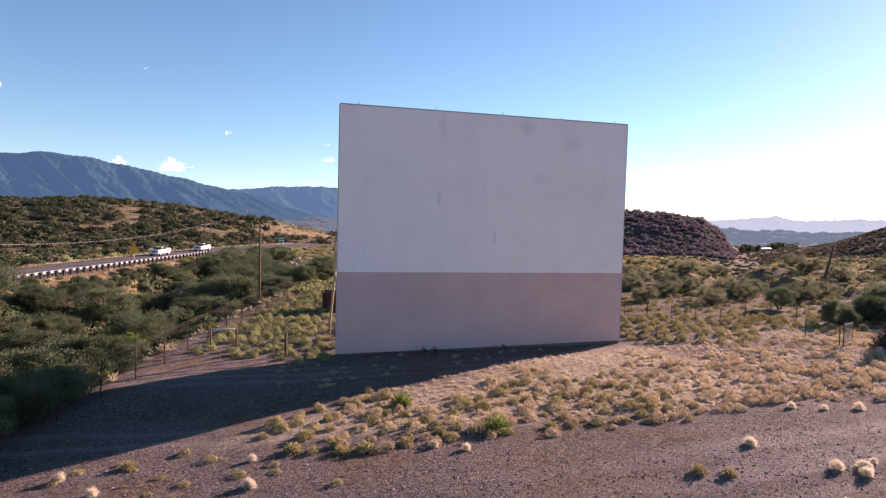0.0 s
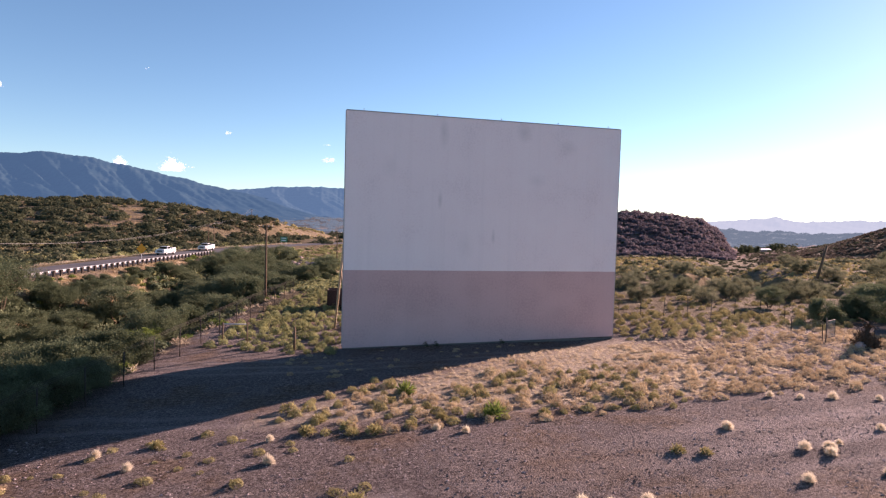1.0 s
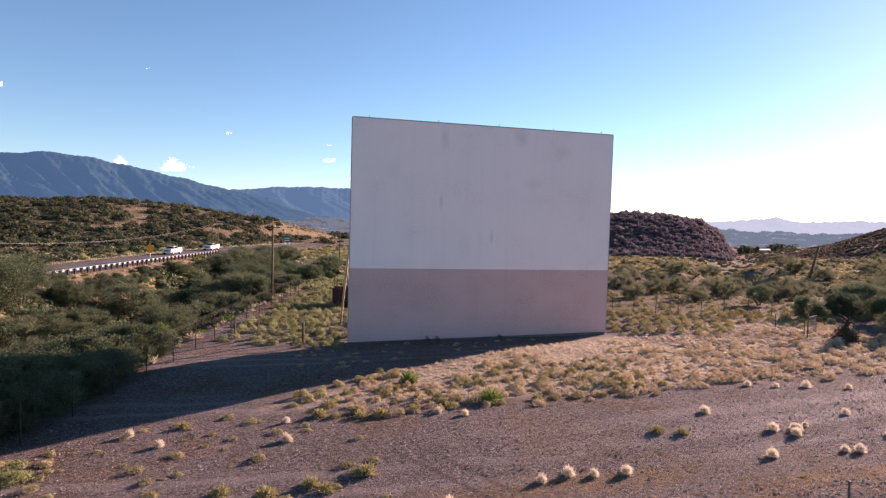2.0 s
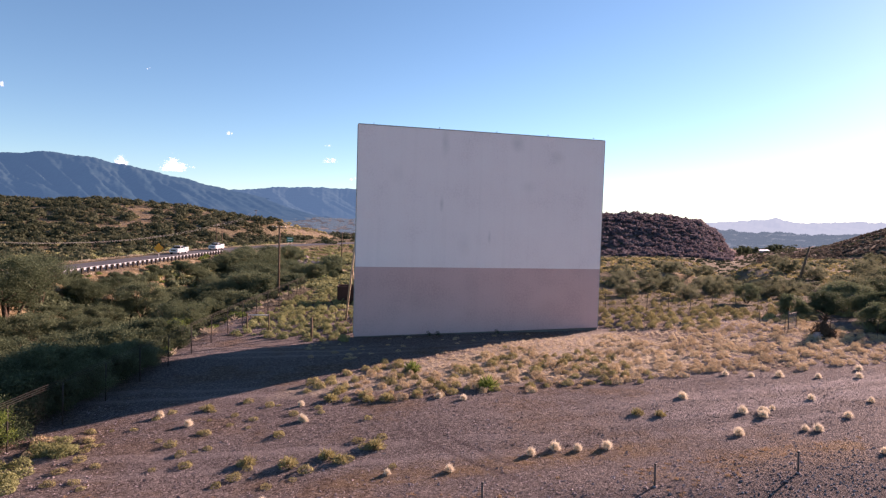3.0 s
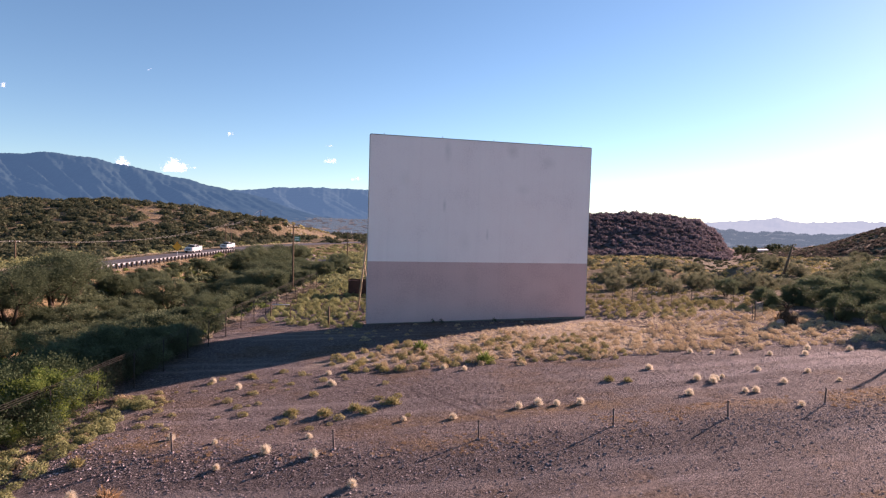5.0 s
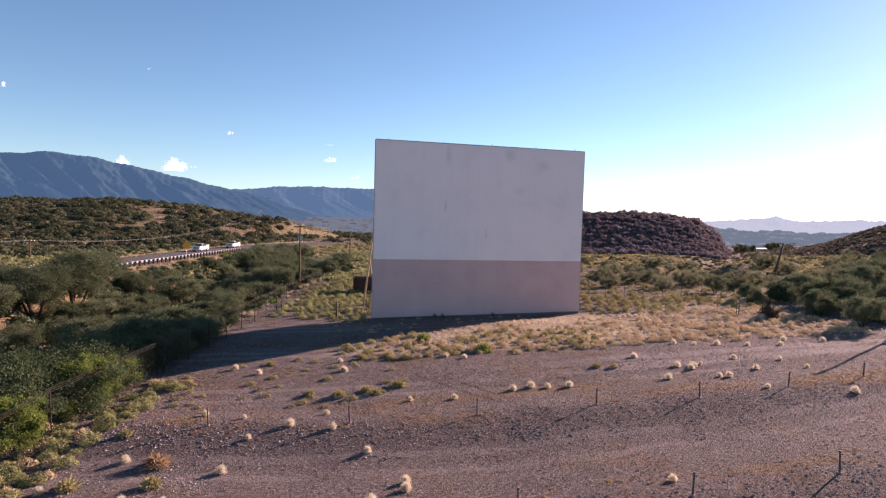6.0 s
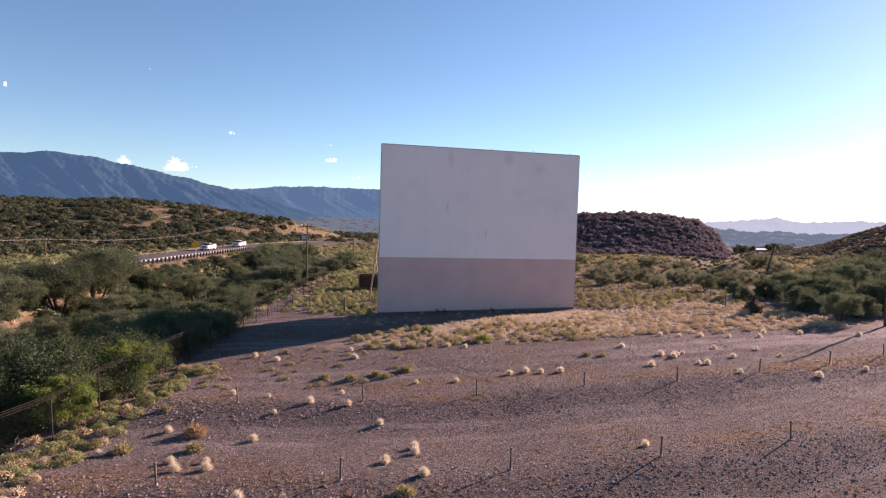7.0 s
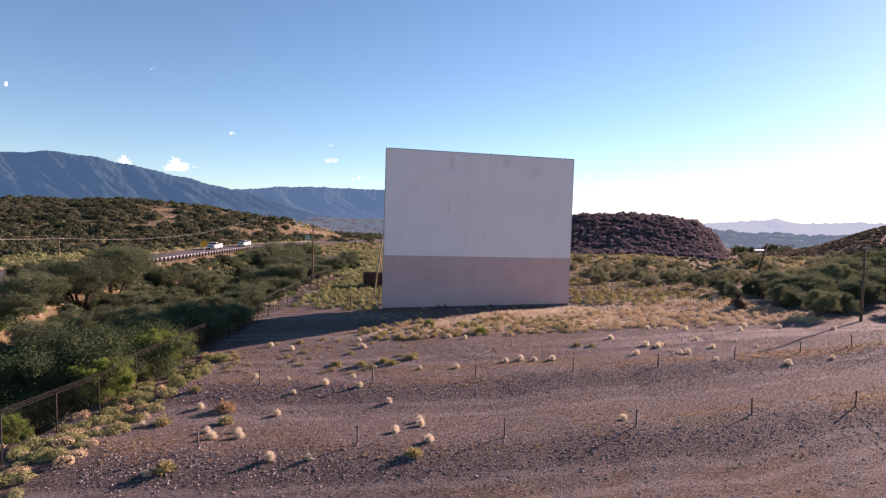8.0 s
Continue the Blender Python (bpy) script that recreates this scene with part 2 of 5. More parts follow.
def lie(x, y):
    """The ground's height at a place of the plan, in plan units."""
    x, y = np.asarray(x, float), np.asarray(y, float)
    s, l = plan_sl(x, y)
    z = np.where(x > 4, 0.016 + 0.018 * step(22, 11, y), 0.034) * np.clip(x - 4, -18, 36) - 0.17 * step(18, 13, y)
    for row in (ROW_P(x), ROW_Q(x)):
        d = y - row
        z = z + 0.24 * np.exp(-(d / np.where(d < 0, 2.6, 1.6)) ** 2) - 0.13 * np.exp(-((d + 3.8) / 1.7) ** 2)
    z = z - 0.31 * np.exp(-((y - 36.0) / 4.5) ** 2) * step(-5, 1, x) * step(27, 22, x)
    z = z + 0.05 * rolling(x, y, 9, 1) + 0.02 * rolling(x, y, 2.2, 2) + 0.10 * rolling(x, y, 30, 3)
    # meadow and scrub plain behind the screen, falling to the valley
    far, right = np.hypot(s, l), step(-5, 25, l)
    notch = np.exp(-((l / np.maximum(s, 1.0) - 0.50) / 0.055) ** 2)
    brow = 128 - 34 * notch
    z = z + 0.022 * np.clip(l - 40, 0, 200) * step(60, 160, s) * (1 - notch)
    z = z - 1.0 * step(50, 110, s) * step(20, -10, l) - (13 * step(170, 520, s) * (1 - right) + 16 * step(0, 1, (s - brow) / 120) * right) - 6 * step(540, 1000, far) + 0.5 * rolling(x, y, 60, 4) * step(50, 100, s)
    z = z + 3.0 * rolling(x, y, 400, 5) * step(500, 900, far)
    # wash between the fence and the road
    floor = -3.0 + 0.8 * rolling(x, y, 17, 6) + 0.25 * rolling(x, y, 5, 7)
    near = step(19, 12, s)
    w = (step(FENCE_L - 1.0, FENCE_L - 8.0, l) * (1 - near) + step(FENCE_L - 0.5, FENCE_L - 4.6, l) * near) * step(120, 85, s)
    z = z * (1 - w) + floor * w
    # gully on the right of the plain
    gl = l - 46 - 9 * np.sin(s / 14.0)
    z = z - 3.0 * np.exp(-(gl / 4.5) ** 2) * step(76, 86, s) * step(125, 108, s)
    z = z - 1.9 * step(65, 71, s + 2.5 * np.sin(l / 3.0)) * step(81.5, 79.5, s + 1.6 * np.sin(l / 2.3)) * step(29, 34, l) * step(54, 47, l)
    z = z + 0.9 * step(79.5, 81.5, s + 1.6 * np.sin(l / 2.3)) * step(96, 84, s) * step(29, 34, l) * step(54, 47, l)
    # road embankment
    off = l - road_l(s)
    e = step(12.0, 4.6, off) * step(260, 200, s)
    z = z * (1 - e) + ROAD_Z * e
    beyond = step(-4.6, -9.0, off)
    z = z + beyond * (-0.7 + 0.4 * rolling(x, y, 25, 8))
    # scrub hill beyond the road, cut off by the road
    ridge = 8.7 + 4.7 * step(-68, -112, l) + 0.6 * rolling(x, y, 45, 9) - 0.020 * np.clip(-l - 140, 0, 300)
    face = step(85, 228, s) * step(0, 1, (-53 - l) / (18 - 8 * step(160, 215, s))) * step(520, 250, s)
    z = z + np.maximum(ridge - 1.5, 0) * face
    # red hill with its cliff, and the hill on the right
    r = l / np.maximum(s, 1.0)
    red = 31.5 * step(430, 575, s) * step(900, 640, s) * step(0.12, 0.24, r) * (1 - 0.14 * step(0.34, 0.43, r)) * (1 - 0.30 * step(0.425, 0.462, r)) * step(0.494, 0.458, r)
    z = z + red * (1 + 0.05 * rolling(x, y, 60, 10))
    z = z + 28 * step(0.55, 0.84, r) * step(230, 400, s) * step(900, 560, s) * (1 + 0.05 * rolling(x, y, 70, 11))
    return z


def height(x, y):
    return U * lie(np.asarray(x, float) / U, np.asarray(y, float) / U)


def ground_z(x, y):
    return float(height(np.array([x]), np.array([y]))[0])


# ---- mesh helpers ----
def mesh_of(name, verts, faces, mats, smooth=False):
    me = bpy.data.meshes.new(name)
    me.from_pydata(np.asarray(verts).tolist() if isinstance(verts, np.ndarray) else verts, [], np.asarray(faces).tolist() if isinstance(faces, np.ndarray) else faces)
    for m in mats if isinstance(mats, (list, tuple)) else [mats]:
        me.materials.append(m)
    if smooth:
        me.shade_smooth()
    return me


def quads(name, corners, mats):
    """Loose four-cornered blades; corners: n x 4 x 3."""
    c = np.asarray(corners, float)
    k = c.shape[1]
    return mesh_of(name, c.reshape(-1, 3), np.arange(len(c) * k).reshape(-1, k), mats)


def part(name, data, parent, label="", m=None):
    """A mesh (or bmesh with its material) as one object under a thing or part."""
    ob = new(name, data)
    ob.parent = parent
    if m is not None:
        ob.matrix_basis = m
    if label:
        ob["label"] = label
    return ob


def from_bm(name, bm, mats, smooth=False):
    me = bpy.data.meshes.new(name)
    bm.to_mesh(me)
    bm.free()
    for m in mats if isinstance(mats, (list, tuple)) else [mats]:
        me.materials.append(m)
    if smooth:
        me.shade_smooth()
    return me


def box_bm(sx, sy, sz, at=(0, 0, 0), bevel=0.0, bm=None):
    bm = bm or bmesh.new()
    made = bmesh.ops.create_cube(bm, size=1.0, matrix=Matrix.Translation(at) @ Matrix.Diagonal((sx, sy, sz, 1)))
    if bevel:
        edges = list({e for v in made["verts"] for e in v.link_edges})
        bmesh.ops.bevel(bm, geom=edges, offset=bevel, segments=2, affect="EDGES")
    return bm


def box(name, size, mats, at=(0, 0, 0), bevel=0.01):
    return from_bm(name, box_bm(*size, at=at, bevel=bevel), mats)


def tube_arrays(points, radii, sides=6, start=0, cap=True):
    pts = [Vector(p) for p in points]
    verts, faces = [], []
    for k, p in enumerate(pts):
        d = (pts[min(k + 1, len(pts) - 1)] - pts[max(k - 1, 0)]).normalized()
        u = d.orthogonal().normalized() if abs(d.z) < 0.9 else d.cross(Vector((0, 1, 0))).normalized()
        v = d.cross(u)
        for j in range(sides):
            a = 6.28319 * j / sides
            verts.append(tuple(p + (u * math.cos(a) + v * math.sin(a)) * radii[k]))
    for k in range(len(pts) - 1):
        for j in range(sides):
            a, b = start + k * sides + j, start + k * sides + (j + 1) % sides
            faces.append((a, b, b + sides, a + sides))
    if cap:
        faces.append(tuple(start + j for j in reversed(range(sides))))
        faces.append(tuple(start + (len(pts) - 1) * sides + j for j in range(sides)))
    return verts, faces


def tubes(name, runs, mats, sides=6):
    verts, faces = [], []
    for pts, radii in runs:
        v, f = tube_arrays(pts, radii if isinstance(radii, (list, tuple)) else [radii] * len(pts), sides, len(verts))
        verts += v
        faces += f
    return mesh_of(name, verts, faces, mats, smooth=sides > 4)


def empty(name, x, y, z=None, turn=0.0, scale=1.0):
    ob = new(name)
    ob.empty_display_size = 0.3
    ob.matrix_basis = Matrix.Translation((x, y, ground_z(x, y) if z is None else z)) @ Matrix.Rotation(turn, 4, "Z") @ Matrix.Scale(scale, 4)
    return ob


# ---- ground ----
def ground_material():
    m = bpy.data.materials.new("desert_ground")
    m.use_nodes = True
    n, l = m.node_tree.nodes, m.node_tree.links
    p = n["Principled BSDF"]
    p.inputs["Roughness"].default_value, p.inputs["Specular IOR Level"].default_value = 0.95, 0.05
    tex = n.new("ShaderNodeTexCoord")

    def noise_at(scale, detail=5, rough=0.6):
        t = n.new("ShaderNodeTexNoise")
        t.inputs["Scale"].default_value, t.inputs["Detail"].default_value, t.inputs["Roughness"].default_value = scale, detail, rough
        l.new(tex.outputs["Object"], t.inputs["Vector"])
        return t.outputs[0]

    def ramp(value, stops):
        r = n.new("ShaderNodeValToRGB")
        e = r.color_ramp.elements
        while len(e) < len(stops):
            e.new(0.5)
        for k, (at, c) in enumerate(stops):
            e[k].position, e[k].color = at, (*c, 1)
        l.new(value, r.inputs[0])
        return r.outputs[0]

    def mixed(fac, a, b):
        x = n.new("ShaderNodeMix")
        x.data_type = "RGBA"
        l.new(fac, x.inputs[0])
        l.new(a, x.inputs[6])
        l.new(b, x.inputs[7])
        return x.outputs[2]

    gravel = ramp(noise_at(7.0, 9, 0.8), [(0.34, (0.065, 0.051, 0.049)), (0.47, (0.152, 0.124, 0.116)), (0.57, (0.225, 0.188, 0.176)), (0.68, (0.339, 0.296, 0.278))])
    earth = ramp(noise_at(4, 8, 0.75), [(0.36, (0.087, 0.059, 0.046)), (0.5, (0.167, 0.123, 0.096)), (0.64, (0.252, 0.196, 0.156))])
    rubble = ramp(noise_at(9, 9, 0.85), [(0.37, (0.035, 0.027, 0.027)), (0.49, (0.130, 0.105, 0.101)), (0.58, (0.227, 0.192, 0.180)), (0.68, (0.389, 0.352, 0.332))])
    thatch = ramp(noise_at(6, 8, 0.75), [(0.36, (0.109, 0.066, 0.038)), (0.5, (0.219, 0.148, 0.087)), (0.66, (0.345, 0.258, 0.164))])
    soil = ramp(noise_at(0.7, 6, 0.65), [(0.3, (0.123, 0.080, 0.037)), (0.5, (0.232, 0.170, 0.095)), (0.7, (0.349, 0.275, 0.168))])
    scrub = ramp(noise_at(0.35, 7, 0.7), [(0.3, (0.071, 0.056, 0.036)), (0.5, (0.143, 0.113, 0.071)), (0.7, (0.235, 0.192, 0.128))])
    red = ramp(noise_at(0.1, 7, 0.7), [(0.3, (0.084, 0.052, 0.046)), (0.6, (0.168, 0.109, 0.092))])
    kind = n.new("ShaderNodeAttribute")
    kind.attribute_name = "kind"
    sep = n.new("ShaderNodeSeparateColor")
    l.new(kind.outputs["Color"], sep.inputs[0])

    def ragged(value, amount=0.5, scale=0.5):
        a = n.new("ShaderNodeMath")
        a.operation = "MULTIPLY_ADD"
        l.new(noise_at(scale, 5, 0.7), a.inputs[0])
        a.inputs[1].default_value = amount * 2
        s = n.new("ShaderNodeMath")
        s.operation = "SUBTRACT"
        l.new(value, s.inputs[0])
        s.inputs[1].default_value = amount
        l.new(s.outputs[0], a.inputs[2])
        r = n.new("ShaderNodeMapRange")
        r.inputs[1].default_value, r.inputs[2].default_value = 0.3, 0.7
        l.new(a.outputs[0], r.inputs[0])
        return r.outputs[0]

    tread = n.new("ShaderNodeAttribute")
    tread.attribute_name = "tread"
    trod = n.new("ShaderNodeSeparateColor")
    l.new(tread.outputs["Color"], trod.inputs[0])
    patch = ramp(noise_at(0.11, 5, 0.65), [(0.44, (0, 0, 0)), (0.64, (1, 1, 1))])
    lot = mixed(ragged(patch, 0.35, 1.2), gravel, earth)
    lot = mixed(ragged(trod.outputs[2], 0.45, 0.9), lot, rubble)
    # wheel ruts that follow the curve of the rows
    pos = n.new("ShaderNodeSeparateXYZ")
    l.new(tex.outputs["Object"], pos.inputs[0])

    def sums(op, a, b=None, c3=None):
        q = n.new("ShaderNodeMath")
        q.operation = op
        for slot, val in enumerate((a, b, c3)):
            if val is None:
                continue
            if isinstance(val, (int, float)):
                q.inputs[slot].default_value = val
            else:
                l.new(val, q.inputs[slot])
        return q.outputs[0]

    # pebbles: each cell has a tone of its own, with dark joints
    def pebbles(scale, lo, hi):
        v = n.new("ShaderNodeTexVoronoi")
        v.inputs["Scale"].default_value = scale
        l.new(tex.outputs["Object"], v.inputs["Vector"])
        one = n.new("ShaderNodeSeparateColor")
        l.new(v.outputs["Color"], one.inputs[0])
        r = n.new("ShaderNodeMapRange")
        r.inputs[3].default_value, r.inputs[4].default_value = lo, hi
        l.new(one.outputs[0], r.inputs[0])
        return r.outputs[0], v.outputs["Distance"]

    tone, gap = pebbles(15.0, 0.52, 1.46)
    tone_b = pebbles(6.5, 0.88, 1.12)[0]
    tones = sums("MULTIPLY", tone, tone_b)
    grey = n.new("ShaderNodeCombineColor")
    for slot in range(3):
        l.new(tones, grey.inputs[slot])
    speck = n.new("ShaderNodeMix")
    speck.data_type, speck.blend_type = "RGBA", "MULTIPLY"
    speck.inputs[0].default_value = 1.0
    l.new(lot, speck.inputs[6])
    l.new(grey.outputs[0], speck.inputs[7])
    lot = speck.outputs[2]
    bend = sums("MULTIPLY", sums("POWER", sums("ABSOLUTE", sums("SUBTRACT", pos.outputs[0], 11.7)), 2.0), 0.0046)
    lane = sums("ADD", sums("SUBTRACT", pos.outputs[1], bend), sums("MULTIPLY", noise_at(0.12, 3, 0.5), 3.0))
    lane_band = ramp(sums("SINE", sums("MULTIPLY_ADD", lane, 0.58, 2.2)), [(0.2, (0, 0, 0)), (0.65, (1, 1, 1))])
    fine = ramp(sums("SINE", sums("MULTIPLY", lane, 3.6)), [(0.2, (0.25, 0.25, 0.25)), (0.7, (1, 1, 1))])
    rut = sums("MULTIPLY", sums("MULTIPLY", lane_band, fine), ramp(noise_at(0.09, 6, 0.65), [(0.36, (0, 0, 0)), (0.50, (1, 1, 1))]))
    pale = ramp(noise_at(14, 5, 0.7), [(0.3, (0.239, 0.200, 0.192)), (0.7, (0.384, 0.335, 0.319))])
    lot = mixed(sums("MULTIPLY", rut, 0.5), lot, pale)
    lot = mixed(ragged(trod.outputs[1], 0.5, 1.1), lot, thatch)
    # the graded track across the lot, worn pale by wheels, and two crossing wheel marks
    sway = sums("MULTIPLY", sums("SUBTRACT", noise_at(0.10, 3, 0.5), 0.5), 1.6)

    def wheel_mark(x_gain, y_gain, shift, half, soft):
        away = sums("ABSOLUTE", sums("ADD", sums("ADD", sums("MULTIPLY", pos.outputs[0], x_gain), sums("MULTIPLY", pos.outputs[1], y_gain)), sums("ADD", sway, shift)))
        r = n.new("ShaderNodeMapRange")
        r.inputs[1].default_value, r.inputs[2].default_value, r.inputs[3].default_value, r.inputs[4].default_value = half, half + soft, 1.0, 0.0
        l.new(away, r.inputs[0])
        return r.outputs[0]

    worn = ramp(noise_at(0.8, 6, 0.7), [(0.30, (0.25, 0.25, 0.25)), (0.60, (1, 1, 1))])
    along = n.new("ShaderNodeMapRange")
    along.inputs[1].default_value, along.inputs[2].default_value = 4.0, 26.0
    l.new(pos.outputs[0], along.inputs[0])
    both = sums("MAXIMUM", wheel_mark(-0.062, 1.0, -22.0, 0.45, 0.7), wheel_mark(-0.050, 1.0, -20.1, 0.5, 0.7))
    lot = mixed(sums("MULTIPLY", sums("MULTIPLY", both, worn), sums("MULTIPLY", along.outputs[0], 0.95)), lot, pale)
    near = n.new("ShaderNodeMapRange")
    near.inputs[1].default_value, near.inputs[2].default_value, near.inputs[3].default_value, near.inputs[4].default_value = 9.5, 6.5, 0.0, 1.0
    l.new(pos.outputs[0], near.inputs[0])
    short = n.new("ShaderNodeMapRange")
    short.inputs[1].default_value, short.inputs[2].default_value, short.inputs[3].default_value, short.inputs[4].default_value = 20.0, 23.0, 1.0, 0.0
    l.new(pos.outputs[1], short.inputs[0])
    furrow = ramp(noise_at(8, 6, 0.7), [(0.35, (0.060, 0.046, 0.045)), (0.65, (0.150, 0.118, 0.114))])
    crossing = sums("MULTIPLY", sums("MAXIMUM", wheel_mark(0.86, 0.50, -13.7, 0.05, 0.16), wheel_mark(0.86, 0.50, -14.8, 0.05, 0.16)), near.outputs[0])
    lot = mixed(sums("MULTIPLY", sums("MULTIPLY", crossing, 0.7), short.outputs[0]), lot, furrow)
    straw = ramp(noise_at(5, 6, 0.75), [(0.34, (0.191, 0.144, 0.112)), (0.5, (0.341, 0.282, 0.222)), (0.66, (0.482, 0.434, 0.355))])
    lot = mixed(ragged(kind.outputs["Alpha"], 0.5, 1.2), lot, straw)
    c = mixed(ragged(sep.outputs[0], 0.6, 0.5), lot, soil)
    c = mixed(ragged(sep.outputs[1], 0.6, 0.4), c, scrub)
    c = mixed(ragged(sep.outputs[2], 0.3, 0.05), c, red)
    l.new(c, p.inputs["Base Color"])
    bp = n.new("ShaderNodeBump")
    bp.inputs["Strength"].default_value, bp.inputs["Distance"].default_value = 1.0, 0.34
    l.new(sums("ADD", noise_at(2.2, 9, 0.75), sums("SUBTRACT", sums("MULTIPLY", noise_at(10.0, 8, 0.8), 0.75), sums("MULTIPLY", gap, 0.16))), bp.inputs["Height"])
    l.new(bp.outputs[0], p.inputs["Normal"])
    return m


def spaced(stops):
    """Values from runs of (start, step)."""
    out = []
    for (a, d), (b, _) in zip(stops, stops[1:]):
        out += list(np.arange(a, b - d * 0.01, d))
    return np.array(out + [stops[-1][0]])


def build_ground():
    ss = spaced([(-600, 60), (-60, 4), (-24, 0.45), (62, 1.2), (125, 4), (300, 12), (660, 60), (1500, 300), (3600, 0)])
    ll = spaced([(-3400, 300), (-700, 40), (-220, 5), (-60, 1.2), (-36, 0.6), (-14, 0.45), (38, 1.2), (90, 4), (340, 8), (420, 40), (900, 350), (3350, 0)])
    S, L = np.meshgrid(ss, ll, indexing="ij")
    X, Y = to_xy(S, L)
    Z = height(X, Y)
    verts = np.stack([X, Y, Z], -1).reshape(-1, 3)
    a = np.arange(len(ss) - 1)[:, None] * len(ll) + np.arange(len(ll) - 1)[None]
    faces = np.stack([a, a + len(ll), a + len(ll) + 1, a + 1], -1).reshape(-1, 4)
    me = mesh_of("ground", verts, faces, ground_material(), smooth=True)
    col = me.color_attributes.new("kind", "FLOAT_COLOR", "POINT")
    off = L - road_l(S)
    wash = step(FENCE_L, FENCE_L - 4, L) * step(-44, -38, L) * step(130, 100, S) * (0.75 + 0.5 * rolling(X, Y, 14, 77))
    gully = np.exp(-((L - 46 - 9 * np.sin(S / 14.0)) / 5.0) ** 2) * step(76, 86, S) * step(125, 108, S)
    bank = step(74, 77, S) * step(84, 81, S) * step(30, 34, L) * step(53, 47, L)
    wash = np.maximum(np.maximum(wash, gully), bank)
    cut = step(-49, -53, L) * step(-76, -68, L) * step(205, 225, S) * step(310, 280, S) * (0.62 + 0.4 * rolling(X, Y, 22, 78))
    trail = np.exp(-((L + 84 + (S - 150) * 0.36 + 2.5 * np.sin(S / 7.0)) / 2.6) ** 2) * step(140, 150, S) * step(200, 188, S)
    wash = np.maximum(wash, 0.95 * trail)
    scrub = np.maximum(np.maximum(step(38, 55, S), step(-43, -48, L)), 0.55 * step(FENCE_L - 1, FENCE_L - 5, L)) * (1 - wash)
    red = step(420, 480, S) * step(900, 700, S) * step(0.10, 0.16, L / np.maximum(S, 1)) * step(0.52, 0.50, L / np.maximum(S, 1))
    PX, PY = X / U, Y / U
    straw = step(20.5, 23.5, PY) * step(-3, 6, PX - (PY - 25) * 1.7) * step(28, 17, PX) * step(41, 36, PY)
    red = np.maximum(red, step(480, 600, np.hypot(S, L)) * step(-0.05, 0.1, L / np.maximum(S, 1)))
    kinds = np.stack([np.maximum(wash, 0.45 * cut), scrub * (1 - 0.5 * cut), np.maximum(red, 0.50 * cut), straw], -1).reshape(-1)
    col.data.foreach_set("color", kinds)
    grassy, rocky = 0 * PX, 0 * PX
    for row, gain in ((ROW_P(PX), 1.3), (ROW_Q(PX), 1.2)):
        d = PY - row
        grassy = np.maximum(grassy, gain * np.exp(-((d - 0.5) / 1.3) ** 2) * step(-0.35, 0.75, rolling(PX, PY, 9, 91) + 0.02 * (PX - 10)))
        rocky = np.maximum(rocky, np.exp(-((d + 1.5) / 1.5) ** 2))
    grassy = np.maximum(grassy, 0.6 * np.exp(-((PY - 13.2) / 1.1) ** 2) * step(-4, 2, PX) * step(16, 10, PX))
    rocky = np.maximum(rocky, 0.8 * np.exp(-((PY - 15.6) / 1.0) ** 2) * step(9, 13, PX) * step(24, 18, PX))
    mark = me.color_attributes.new("tread", "FLOAT_COLOR", "POINT")
    mark.data.foreach_set("color", np.stack([0 * PX, grassy, rocky, 0 * PX], -1).reshape(-1))
    return tagged(new("ground", me), "gravel lot and dry scrub plain with a sandy wash", "ground", kind="structure")


build_ground()


# ---- road ----
def strip(name, s0, s1, inner, outer, lift, mat, ds=2.0):
    rows = np.arange(s0, s1 + ds, ds)
    verts, faces = [], []
    for s in rows:
        c = float(road_l(s))
        for l_ in (c + inner, c + outer):
            x, y = to_xy(s, l_)
            verts.append((float(x), float(y), ROAD_Z * U + lift))
    for k in range(len(rows) - 1):
        faces.append((2 * k, 2 * k + 1, 2 * k + 3, 2 * k + 2))
    return mesh_of(name, verts, faces, mat)


tagged(new("road", strip("road", -120, 200, 3.4, -3.4, 0.03, ASPHALT)), "grey two-lane asphalt highway along the hill", "road", kind="structure")

# ---- screen ----
SX0, SX1, SY, SZ0, SZM, SZ1 = (U * v for v in (2.70, 21.575, 36.21, -0.05, 4.67, 14.54))


